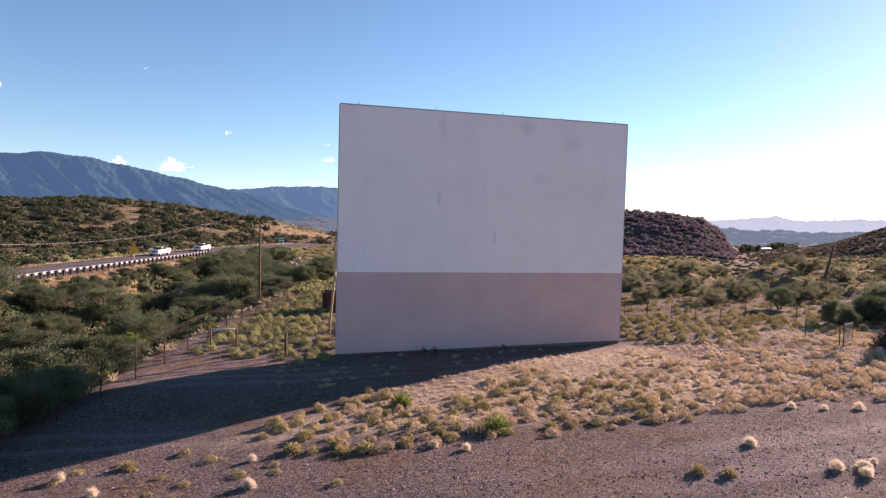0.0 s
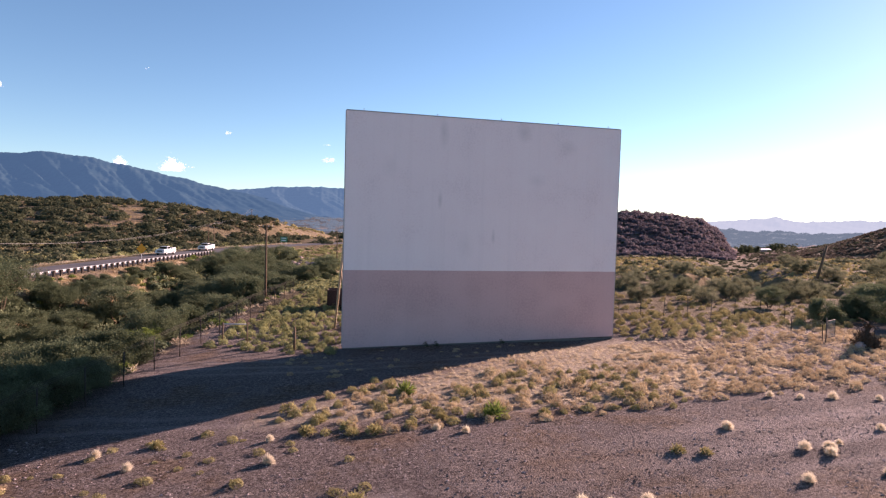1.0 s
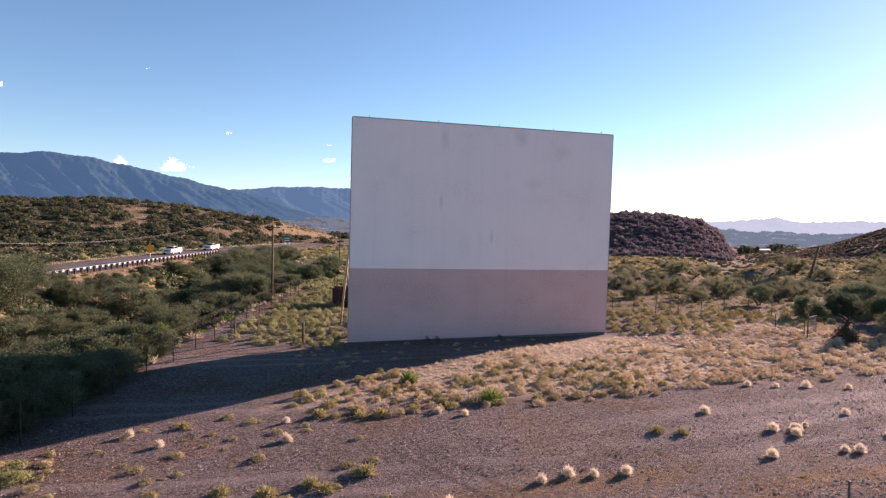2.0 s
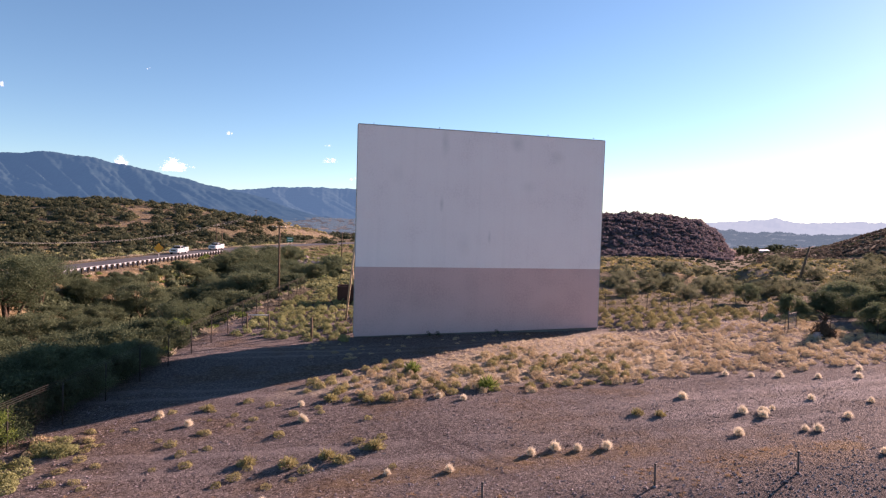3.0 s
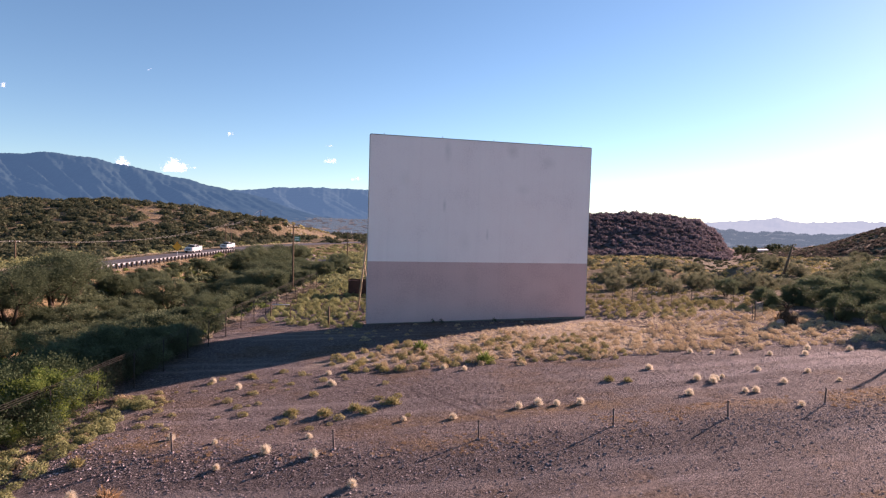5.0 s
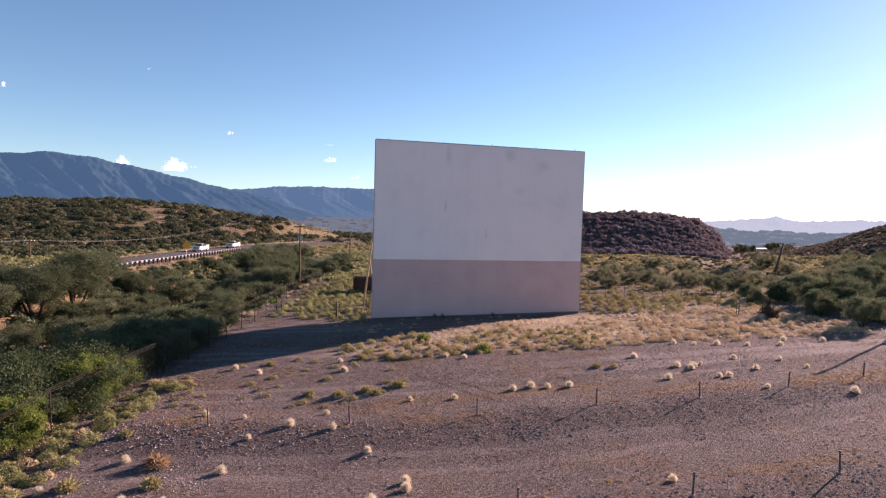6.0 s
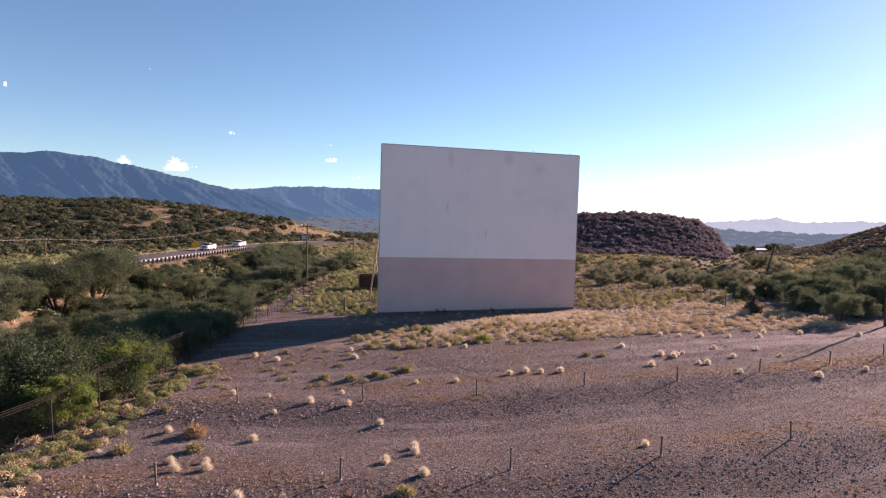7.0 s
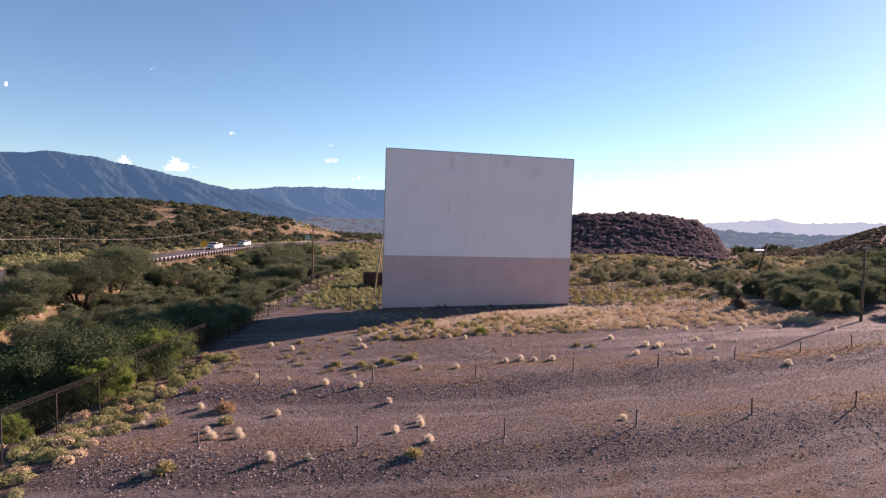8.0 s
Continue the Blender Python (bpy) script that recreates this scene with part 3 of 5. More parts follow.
def build_screen():
    s = tagged(new("drive_in_screen"), "tall white drive-in movie screen with a tan lower band", "movie screen")
    w = SX1 - SX0
    s.location = (SX0, SY, 0)
    part("backing", box("backing", (w - 0.02, 0.28, SZ1 - SZ0 - 0.04), EDGE, (w / 2, 0.171, (SZ1 + SZ0) / 2 + 0.11), 0.02), s, "dark timber backing frame")
    # added dark strip that paints the shadow gap below the boards
    part("sill_beam", box("sill_beam", (w - 0.1, 0.2, 0.9), EDGE, (w / 2, 0.15, -0.42), 0.02), s, "dark strip standing in for the shadow gap under the boards")
    part("white_face", box("white_face", (w, 0.03, SZ1 - SZM), WHITE_PAINT, (w / 2, 0.015, (SZ1 + SZM) / 2), 0.004), s, "weathered white painted face")
    lower = box_bm(w, 0.03, SZM - SZ0 - 0.003, (w / 2, 0.015, (SZM + SZ0 - 0.003) / 2), 0.004)
    for v in lower.verts:
        if v.co.z < 1:
            v.co.z += -0.26 + 0.47 * v.co.x / w
    part("tan_face", from_bm("tan_face", lower, TAN_PAINT), s, "tan painted lower band")
    part("top_trim", box("top_trim", (w + 0.06, 0.36, 0.05), TRIM, (w / 2, 0.15, SZ1 + 0.028), 0.01), s, "thin grey metal capping")
    part("side_trim", box("side_trim", (0.045, 0.34, SZ1 - SZ0), TRIM, (-0.024, 0.155, (SZ1 + SZ0) / 2), 0.008), s, "thin grey metal edge strip")
    part("side_trim", box("side_trim", (0.045, 0.34, SZ1 - SZ0), TRIM, (w + 0.024, 0.155, (SZ1 + SZ0) / 2), 0.008), s, "thin grey metal edge strip")
    hook = tubes("hoist_hook", [([(0, 0.15, 0.04), (0, 0.15, 0.16), (0, 0.05, 0.22), (0, -0.03, 0.16)], 0.028)], STEEL)
    for fx in (0.057, 0.306, 0.535, 0.750, 0.950):
        part("hoist_hook", hook, s, m=Matrix.Translation((w * fx, 0, SZ1)))
    # footing posts and raking props behind
    for k in range(7):
        x = 0.35 + k * (w - 0.7) / 6
        foot = ground_z(SX0 + x, SY + 0.4)
        part("footing_post", tubes("footing_post", [([(x, 0.46, foot - 0.4), (x, 0.46, SZ1 - 0.4)], 0.14)], TIMBER, 8), s)
        top = ground_z(SX0 + x, SY + 7.8)
        part("raking_prop", tubes("raking_prop", [([(x - 0.42, 7.8, top - 0.3), (x, 0.55, SZ1 * 0.62)], [0.11, 0.09])], PALE_TIMBER, 8), s, "pale timber raking prop")
        part("cross_brace", tubes("cross_brace", [([(x - 0.21, 4.2, SZ1 * 0.31 - 0.1), (x, 0.55, 1.6)], 0.07)], TIMBER, 6), s)
    return s


build_screen()


# ---- plants ----
def blade_set(r, centres, along, length, width, three=False):
    """Leaf blades from their centres; each is a kite of four corners, turned at random about its length."""
    n = len(centres)
    along = along / np.linalg.norm(along, axis=1, keepdims=True)
    side = np.cross(along, r.normal(size=(n, 3)))
    side /= np.linalg.norm(side, axis=1, keepdims=True)
    a, w = along * np.reshape(length, (-1, 1)) * 0.5, side * np.reshape(width, (-1, 1)) * 0.5
    if three:
        return np.stack([centres - a + w, centres + a, centres - a - w], 1)
    return np.stack([centres - a, centres + w - a * 0.1, centres + a, centres - w - a * 0.1], 1)


def tree_meshes(seed, tall, wide, leaf, clumps=46, per=100, low=0.28, size=1.0):
    """Trunk with limbs, and a crown of leaf sprays in uneven clumps with gaps."""
    r = np.random.RandomState(seed)
    runs, ends = [], []
    stems = r.randint(3, 6)
    for k in range(stems):
        a = 6.283 * (k + r.uniform(-0.3, 0.3)) / stems
        lean, top = r.uniform(0.25, 0.6) * wide, tall * r.uniform(0.45, 0.65)
        mid = np.array([math.cos(a) * lean * 0.45, math.sin(a) * lean * 0.45, top * 0.45]) + r.normal(size=3) * 0.12
        end = np.array([math.cos(a) * lean, math.sin(a) * lean, top])
        w = 0.035 * tall * r.uniform(0.6, 1.0)
        runs.append(([(0.08 * math.cos(a), 0.08 * math.sin(a), -0.15), tuple(mid), tuple(end)], [w, w * 0.7, w * 0.4]))
        for _ in range(4):
            b = a + r.uniform(-1.1, 1.1)
            start = mid + (end - mid) * r.uniform(0.1, 1.0)
            out = start + np.array([math.cos(b) * wide * r.uniform(0.25, 0.5), math.sin(b) * wide * r.uniform(0.25, 0.5), tall * r.uniform(0.05, 0.38)])
            bend = (start + out) / 2 + r.normal(size=3) * 0.15
            runs.append(([tuple(start), tuple(bend), tuple(out)], [w * 0.4, w * 0.28, w * 0.12]))
            ends.append(out)
    trunk = tubes("trunk", runs, BARK, 6)
    made = []
    for k in range(clumps):
        if k < len(ends):
            c = ends[k] + r.normal(size=3) * 0.2
        else:
            v = r.normal(size=3)
            v /= np.linalg.norm(v)
            d = r.uniform(0.35, 1.0) ** 0.5
            swell = 0.86 + 0.16 * math.sin(3 * math.atan2(v[1], v[0]) + seed) + 0.10 * math.sin(5 * math.atan2(v[1], v[0]) + 2 * seed)
            c = np.array([v[0] * wide * d * swell, v[1] * wide * d * swell, tall * (low + (1 - low) * 0.5) + v[2] * tall * (1 - low) * 0.43 * d])
        c[2] = np.clip(c[2], tall * low * 0.5, tall)
        rad = r.uniform(0.055, 0.13) * (wide + tall * 0.5)
        n = int(per * r.uniform(0.6, 1.4))
        p = r.normal(size=(n, 3)) * [0.62, 0.62, 0.46]
        p *= rad * np.minimum(1, 1.35 / np.maximum(np.linalg.norm(p, axis=1, keepdims=True), 1e-3))
        way = p / rad + r.normal(size=(n, 3)) * 0.6 + [0, 0, 0.35]
        made.append(blade_set(r, c + p, way, r.uniform(0.07, 0.135, n) * size, r.uniform(0.045, 0.085, n) * size, True))
    return trunk, quads("crown", np.concatenate(made), leaf)


TREE_LABEL = "feathery green mesquite tree on the bank of the wash"
KINDS = {}
for n, (tall, wide, leaf, clumps, low) in enumerate([(5.0, 2.9, LEAF, 92, 0.20), (4.2, 2.6, LEAF, 84, 0.13), (6.2, 3.0, LEAF, 96, 0.22), (3.4, 2.2, LEAF, 76, 0.06),
                                                     (2.6, 1.6, LEAF_BRIGHT, 60, 0.05), (3.0, 2.5, LEAF_HILL, 64, 0.03), (3.2, 2.9, LEAF, 150, 0.0), (3.2, 2.9, LEAF_SHADED, 190, 0.0)]):
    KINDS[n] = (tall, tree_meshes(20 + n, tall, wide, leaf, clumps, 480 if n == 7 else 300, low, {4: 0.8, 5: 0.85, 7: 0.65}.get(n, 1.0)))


def tree(kind, s, l, tall, turn, name="mesquite_tree", label=TREE_LABEL, group="mesquite trees in the wash", squash=1.0):
    x, y = (float(v) for v in to_xy(s, l))
    base, (trunk, crown) = KINDS[kind]
    k = tall * U / base
    t = empty(name, x, y, ground_z(x, y) - 0.05 - (0.12 * tall * U if kind in (3, 5) else 0), turn)
    t.matrix_basis = t.matrix_basis @ Matrix.Diagonal((k, k, k * squash, 1))
    part("trunk", trunk, t, "dark twisted bark")
    part("crown", crown, t)
    return tagged(t, label, "tree", group)


rng = random.Random(5)
for k in range(12):
    tree((3, 1)[k % 2], 46 + 4.1 * k + rng.uniform(-1.2, 1.2), -35.9 + rng.uniform(-0.5, 1.0), rng.uniform(1.1, 1.5), rng.uniform(0, 6.28))
# large trees on the road bank and in the wash: kind, s, l, height
for kind, s, l, tall in [
        (1, 54.0, -31.0, 4.0), (1, 45.5, -31.0, 2.6), (1, 56.5, -34.6, 2.1), (0, 60.5, -34.8, 1.9), (1, 64, -35.2, 1.6), (0, 68, -35.6, 1.3), (3, 72, -36.0, 1.2), (2, 44.5, -35.0, 5.0), (0, 50, -34.0, 3.0), (1, 60, -30.5, 2.4),
        (1, 64.5, -31.0, 2.6), (2, 40.0, -34.2, 6.0), (0, 37.0, -38.6, 2.0), (1, 41.5, -37.4, 2.0), (1, 46.8, -37.6, 1.6), (1, 24.0, -31.0, 2.6), (0, 28.5, -31.5, 2.8), (0, 32.0, -30.5, 2.9), (1, 38.5, -31.5, 3.4), (0, 29.5, -35.0, 3.8), (2, 34.5, -34.0, 5.2), (1, 27.0, -34.5, 2.6), (3, 36.0, -33.2, 2.6), (3, 49.5, -28.5, 1.6),
        (1, 43.0, -32.5, 3.0), (0, 35.5, -36.6, 2.6), (1, 32.0, -37.6, 2.2), (3, 52, -36.6, 1.5), (1, 58, -25.0, 3.0), (1, 40.5, -28.5, 2.6), (3, 36.5, -29.0, 2.2), (1, 64.5, -27.5, 2.8), (0, 69, -29.0, 3.2), (3, 47.0, -24.0, 1.8),
        (0, 66, -24.0, 4.2), (2, 72, -23.5, 4.8), (0, 77, -26.5, 4.8), (2, 79, -22.0, 4.4), (0, 71, -21.0, 3.6), (1, 60, -24.0, 3.0), (1, 75, -30.5, 3.2), (0, 82, -29.0, 4.4), (3, 54.5, -22.5, 2.6), (3, 45.5, -22.5, 2.2),
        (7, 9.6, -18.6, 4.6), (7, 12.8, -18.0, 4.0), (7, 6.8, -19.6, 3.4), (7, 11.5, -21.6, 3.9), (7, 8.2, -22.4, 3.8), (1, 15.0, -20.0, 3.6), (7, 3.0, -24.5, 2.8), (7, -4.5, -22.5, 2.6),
        (6, 18.2, -17.0, 2.0), (6, 20.4, -16.8, 1.9), (6, 22.6, -16.9, 2.0), (6, 24.6, -16.8, 1.8), (6, 26.2, -16.9, 1.6), (6, 16.4, -18.0, 3.0), (6, 24.5, -19.0, 2.6), (0, 31.0, -24.5, 3.0), (1, 28.5, -26.0, 3.0), (6, 27.4, -18.9, 3.0), (6, 30.2, -18.2, 2.6), (3, 33.5, -18.4, 1.6), (6, 21.0, -18.2, 2.9), (1, 22.5, -21.2, 3.2), (0, 26.5, -23.0, 3.0), (0, 18.4, -20.2, 2.7), (6, 30.5, -21.8, 2.6), (1, 34.5, -24.0, 2.4), (3, 38.0, -24.5, 2.2), (1, 19.0, -24.0, 2.8),
        (3, 41.0, -21.5, 2.0), (3, 37.0, -19.0, 1.4), (3, 51.0, -20.6, 1.7), (3, 57.0, -18.6, 1.5), (3, 63.5, -18.4, 1.6), (1, 86, -26.0, 3.6),
        (2, 96, -34.5, 4.0), (0, 100, -35.4, 1.6), (2, 104, -32.5, 4.4), (0, 93, -30.0, 4.6), (1, 99, -31.5, 4.4), (0, 88, -31.0, 4.4), (2, 108, -30.0, 4.2), (3, 110, -34.0, 1.6), (1, 91, -33.6, 4.2), (1, 86, -34.0, 3.4), (3, 80.5, -35.6, 1.2), (1, 79, -31.5, 2.6), (3, 113, -30, 2.9), (1, 76, -34.0, 1.9), (1, 82.0, -35.0, 1.5),
        (3, 90, -21.0, 2.0), (3, 84, -16.0, 1.3), (3, 78, -15.8, 1.3), (3, 96.0, -30.0, 2.8)]:
    flat = 0.86 if kind < 3 and l < -19.5 else 1.0
    tree(kind, s, l, tall / flat, rng.uniform(0, 6.28), squash=flat)
# the rest of the wash
fill = []
while len(fill) < 22:
    s, l = rng.uniform(34, 98), rng.uniform(-35.5, -18.5)
    if rolling(*plan_xy(s, l), 13, 12) < -0.05 or (-28.0 < l < -22.0 and 41 < s < 57) or (l < -28.0 and s < 42) or (l > -26.0 and s < 40) or (52 < s < 72 and l < -27):
        continue
    if any(math.hypot(s - a, l - b) < 5.0 for a, b in fill):
        continue
    fill.append((s, l))
    x, y = (float(v) for v in to_xy(s, l))
    room = 7.2 - 6.0 * -l / 38.6 - ground_z(x, y) / U
    tree(rng.choice([0, 1, 3, 3]), s, l, max(1.5, min(rng.uniform(2.4, 4.6), room)), rng.uniform(0, 6.28))
# brighter bushes by the fence
for s, l, tall in [(6.7, -15.8, 2.1), (11.6, -16.0, 2.4), (13.4, -15.9, 1.9), (24.0, -24.2, 2.4), (20.5, -26.0, 2.2), (1.5, -16.4, 1.2), (9.6, -15.7, 0.9), (37.5, -20.0, 2.2), (47.5, -23.5, 2.4), (53.5, -24.5, 2.3)]:
    tree(4, s, l, tall, rng.uniform(0, 6.28), "desert_willow", "bright yellow-green bushy shrub beside the wire fence", "bright shrubs along the wash")
# low dark mesquites behind the fence on the right
for s, l, tall in [(57, 26, 2.3), (61, 31, 2.5), (65, 34, 2.7), (58, 20, 2.1), (63, 24, 2.3), (70, 37, 2.7), (54, 31, 2.3), (69, 33, 2.5), (74, 28, 2.4), (60, 15, 2.0), (82, 34, 2.4), (32, 32.5, 2.7), (35, 36, 2.6), (33, 41, 2.6), (38, 33, 2.8), (40, 37, 3.0), (40, 42, 3.0), (36, 46, 3.0), (46, 31, 2.4), (48, 35, 2.6), (44, 37, 2.8), (51, 39, 3.0),
                   (60, 36, 2.6), (63, 40, 3.0), (58, 43, 3.0), (55, 47, 3.2), (50, 45, 3.0), (45, 46, 3.2), (62, 47, 3.4), (67, 44, 2.8), (66, 52, 3.6), (57, 53, 3.4), (51, 52, 3.4),
                   (46, 54, 3.4), (72, 58, 3.8), (75, 49, 3.2), (70, 66, 3.8), (63, 60, 3.8), (56, 60, 3.8), (80, 66, 3.8), (86, 58, 3.2), (80, 40, 2.6), (76, 34, 2.4), (71, 30, 2.2),
                   (66, 27, 2.2), (68, 22, 2.2), (73, 24, 2.4), (78, 20, 2.2), (83, 27, 2.4), (90, 36, 2.6), (94, 44, 2.8), (92, 70, 3.6), (100, 62, 3.4), (104, 78, 3.8), (62, 68, 3.8),
                   (112, 52, 3.0), (118, 70, 3.4), (41, 51, 3.4), (120, 92, 3.8), (100, 90, 3.8), (88, 84, 3.8), (76, 78, 3.8), (90, 20, 2.0), (97, 26, 2.2)]:
    tree(5 if s > 56 else (6, 1, 3)[int(s + l) % 3], s, l, tall * (0.85 if s > 56 else 0.95), rng.uniform(0, 6.28), "scrub_mesquite", "low grey-green mesquite bush on the dry plain", "mesquite bushes on the plain")

# dark mesquites where the plain rises beyond the gate
for n, (s, l, tall) in enumerate([(42.5, 38.5, 3.3), (39.5, 41, 3.2), (47.5, 42, 3.6), (45, 47, 3.8), (53, 47.5, 4.0), (51, 53, 4.2), (60, 54, 4.6), (57, 60, 4.6), (66, 62, 5.0), (74, 70, 5.4), (36.5, 44.5, 3.4), (72, 60, 4.2), (84, 74, 5.2)]):
    tree((0, 1, 3)[n % 3], s, l, tall, rng.uniform(0, 6.28), "plain_mesquite", "dark green spreading mesquite tree on the dry plain", "mesquite trees on the plain")


def mound(seed, n, length, width, flat=0.8, stray=0.55):
    """One rounded, lumpy shrub about one metre across, of small leaves."""
    r = np.random.RandomState(seed)
    way = r.normal(size=(n, 3))
    way[:, 2] = np.abs(way[:, 2])
    way /= np.linalg.norm(way, axis=1, keepdims=True)
    lobes = r.normal(size=(6, 3))
    lobes /= np.linalg.norm(lobes, axis=1, keepdims=True)
    lobes[:, 2] = np.abs(lobes[:, 2])
    swell = 0.72 + 0.42 * np.max(way @ lobes.T, axis=1) ** 6
    c = way * (0.5 * swell * r.uniform(0.6, 1.05, n) ** 0.5)[:, None] * [1, 1, flat]
    # most leaves lie along the dome's skin, some stand out of it
    lie_flat = np.cross(way, r.normal(size=(n, 3)))
    lie_flat /= np.linalg.norm(lie_flat, axis=1, keepdims=True)
    flat_share = (r.uniform(size=(n, 1)) < 0.62).astype(float)
    along = lie_flat * flat_share + way * (1 - flat_share) + r.normal(size=(n, 3)) * stray * 0.35 + [0, 0, 0.12]
    side = np.cross(along, way) * flat_share + np.cross(along, r.normal(size=(n, 3))) * (1 - flat_share) + r.normal(size=(n, 3)) * 0.25
    along /= np.linalg.norm(along, axis=1, keepdims=True)
    side /= np.linalg.norm(side, axis=1, keepdims=True)
    a, w = along * (r.uniform(0.3, 0.65, n) * length)[:, None], side * (r.uniform(0.3, 0.65, n) * width)[:, None]
    return np.stack([c - a + w, c + a, c - a - w], 1)


def clump(seed, n, rise, length, width, spray=0.75, three=False):
    """One shrub of blades that spread from its foot; about one metre across."""
    r = np.random.RandomState(seed)
    a, e = r.uniform(0, 6.283, n), np.arcsin(r.uniform(0.05, 1.0, n) ** 0.8)
    way = np.stack([np.cos(a) * np.cos(e), np.sin(a) * np.cos(e), np.sin(e) * rise], 1)
    way += r.normal(size=(n, 3)) * 0.12
    far = (spray * r.uniform(0.25, 1.0, n) ** 0.6)[:, None]
    c = way * far * 0.62
    c[:, 2] = np.maximum(c[:, 2], 0.02)
    return blade_set(r, c, way + r.normal(size=(n, 3)) * 0.25, r.uniform(0.6, 1.2, n) * length, r.uniform(0.6, 1.3, n) * width, three)


def scatter(name, bases, spots, mat, label, category, tall=1.0):
    """Many plants in one mesh; spots: x, y, size."""
    r = np.random.RandomState(len(spots))
    spots = np.asarray(spots, float)
    zs = height(spots[:, 0], spots[:, 1])
    out = []
    for (x, y, k), z in zip(spots, zs):
        b = bases[r.randint(len(bases))]
        a = r.uniform(0, 6.283)
        c, s = math.cos(a) * k, math.sin(a) * k
        v = np.stack([b[..., 0] * c - b[..., 1] * s + x, b[..., 0] * s + b[..., 1] * c + y, b[..., 2] * k * tall * r.uniform(0.8, 1.25) + z - 0.02], -1)
        out.append(v)
    return tagged(new(name, quads(name, np.concatenate(out), mat)), label, category, kind="stuff")


def spread(seed, n, s0, s1, l0, l1, keep=None, sizes=(0.5, 1.1), by_xy=False, apart=0.0):
    """Uneven random places in a stretch of the plan, thinned by slow waves."""
    r = np.random.RandomState(seed)
    got, tries = [], 0
    while len(got) < n:
        s, l = r.uniform(s0, s1), r.uniform(l0, l1)
        x, y = (s, l) if by_xy else (float(v) for v in plan_xy(s, l))
        if rolling(x, y, 0.045 * abs(s1 - s0) + 6, seed) + r.uniform(-1.0, 1.2) < 0:
            continue
        if apart and any(abs(x * U - a) < apart and math.hypot(x * U - a, y * U - b_) < apart for a, b_, _ in got):
            tries += 1
            if tries > 60 * n:
                break
            continue
        if keep is None or keep(x, y):
            got.append((x * U, y * U, r.uniform(*sizes) * U))
    return got


SHRUB = [mound(k, 520, 0.11, 0.05, 0.8, 0.7) for k in range(6)]
SMALL = [mound(10 + k, 420, 0.12, 0.045, 0.85, 0.7) for k in range(6)]
GRASS = [clump(20 + k, 26, 1.1, 0.55, 0.07) for k in range(4)]
BUSH = [mound(30 + k, 150, 0.17, 0.13, 0.8, 0.9) for k in range(6)]
FAR_BUSH = [mound(40 + k, 84, 0.26, 0.18, 0.85, 0.9) for k in range(6)]
TINY = [mound(90 + k, 46, 0.36, 0.20, 0.85, 0.9) for k in range(5)]
off_screen = lambda x, y: not (2.4 < x < 21.9 and 35.9 < y < 37.4)

# rabbitbrush between the fence and the screen
scatter("rabbitbrush_field", SHRUB, spread(1, 340, 33.5, 62, -14.8, -5.0, lambda x, y: off_screen(x, y) and y > 38 - 0.5 * (x + 6), (0.35, 1.0), apart=0.75), FRESH_BRUSH, "yellow-green rabbitbrush growing over the gravel", "shrubs", 1.15)


def front_field(x, y):
    low = 20.4 + 0.05 * max(0, x - 8) + (2.0 if x < 0.5 else 0)
    edge = 25.2 + 0.50 * x
    return low < y and (y < edge + 0.3 or x > 20.5) and off_screen(x, y) and y < 34 + 0.35 * max(0, x - 20) and x > -1


def mound_field(x, y):
    return front_field(x, y) and y < 26.2 + 0.33 * max(0, x - 8) + 1.6 * math.sin(x * 0.7) + 1.2 * math.sin(x * 1.9 + y)


scatter("olive_brush_field", SHRUB, spread(2, 90, -1, 17, 20, 33, mound_field, (0.35, 0.8), True, 0.85), BRUSH, "olive-yellow rabbitbrush clumps in front of the screen", "shrubs", 1.25)
scatter("straw_brush_field", SMALL, spread(3, 400, 1, 40, 20, 44, mound_field, (0.3, 0.75), True, 0.7), DRY_BRUSH, "straw-coloured dry brush clumps in front of the screen", "dry shrubs", 1.25)
scatter("dry_grass_field", GRASS, spread(4, 5200, 4, 40, 22, 40, front_field, (0.16, 0.36), True), STRAW, "dry straw grass covering the ground by the screen", "dry grass", 0.7)
scatter("plain_brush_field", SHRUB, spread(5, 330, 22, 54, 33, 47, lambda x, y: x > 22.5 and 34.0 + 0.1 * (x - 24) + 1.5 * math.sin(x * 0.6) < y < 44.5 - 0.22 * (x - 22.5) + 1.2 * math.sin(x * 0.9), (0.45, 0.95), True, 1.15), BRUSH, "rounded olive-yellow brush behind the wire fence", "shrubs", 1.2)
scatter("fence_side_brush", SHRUB, spread(27, 170, 22, 52, 41, 56, lambda x, y: x > 22.5 and y > 42 - 0.2 * (x - 22), (0.35, 0.85), True, 0.9), BRUSH, "small olive brush on bare soil along the wire fence", "shrubs", 1.1)
scatter("far_plain_brush", BUSH, spread(6, 1500, 58, 165, -8, 120, off_screen, (0.6, 1.4), apart=1.1), BRUSH, "olive and yellow brush over the far plain", "shrubs", 1.0)
scatter("far_plain_scrub", BUSH, spread(7, 600, 62, 170, 0, 130, off_screen, (1.2, 2.4)), LEAF_HILL, "dark scrub bushes over the far plain", "shrubs", 0.8)
meadow = lambda x, y: off_screen(x, y) and plan_sl(x, y)[1] > float(road_l(plan_sl(x, y)[0])) + 6
scatter("meadow_brush", TINY, spread(8, 5200, 62, 340, -64, 10, meadow, (0.8, 1.9)), FRESH_BRUSH, "yellow-green low brush in the far meadow", "shrubs", 0.6)
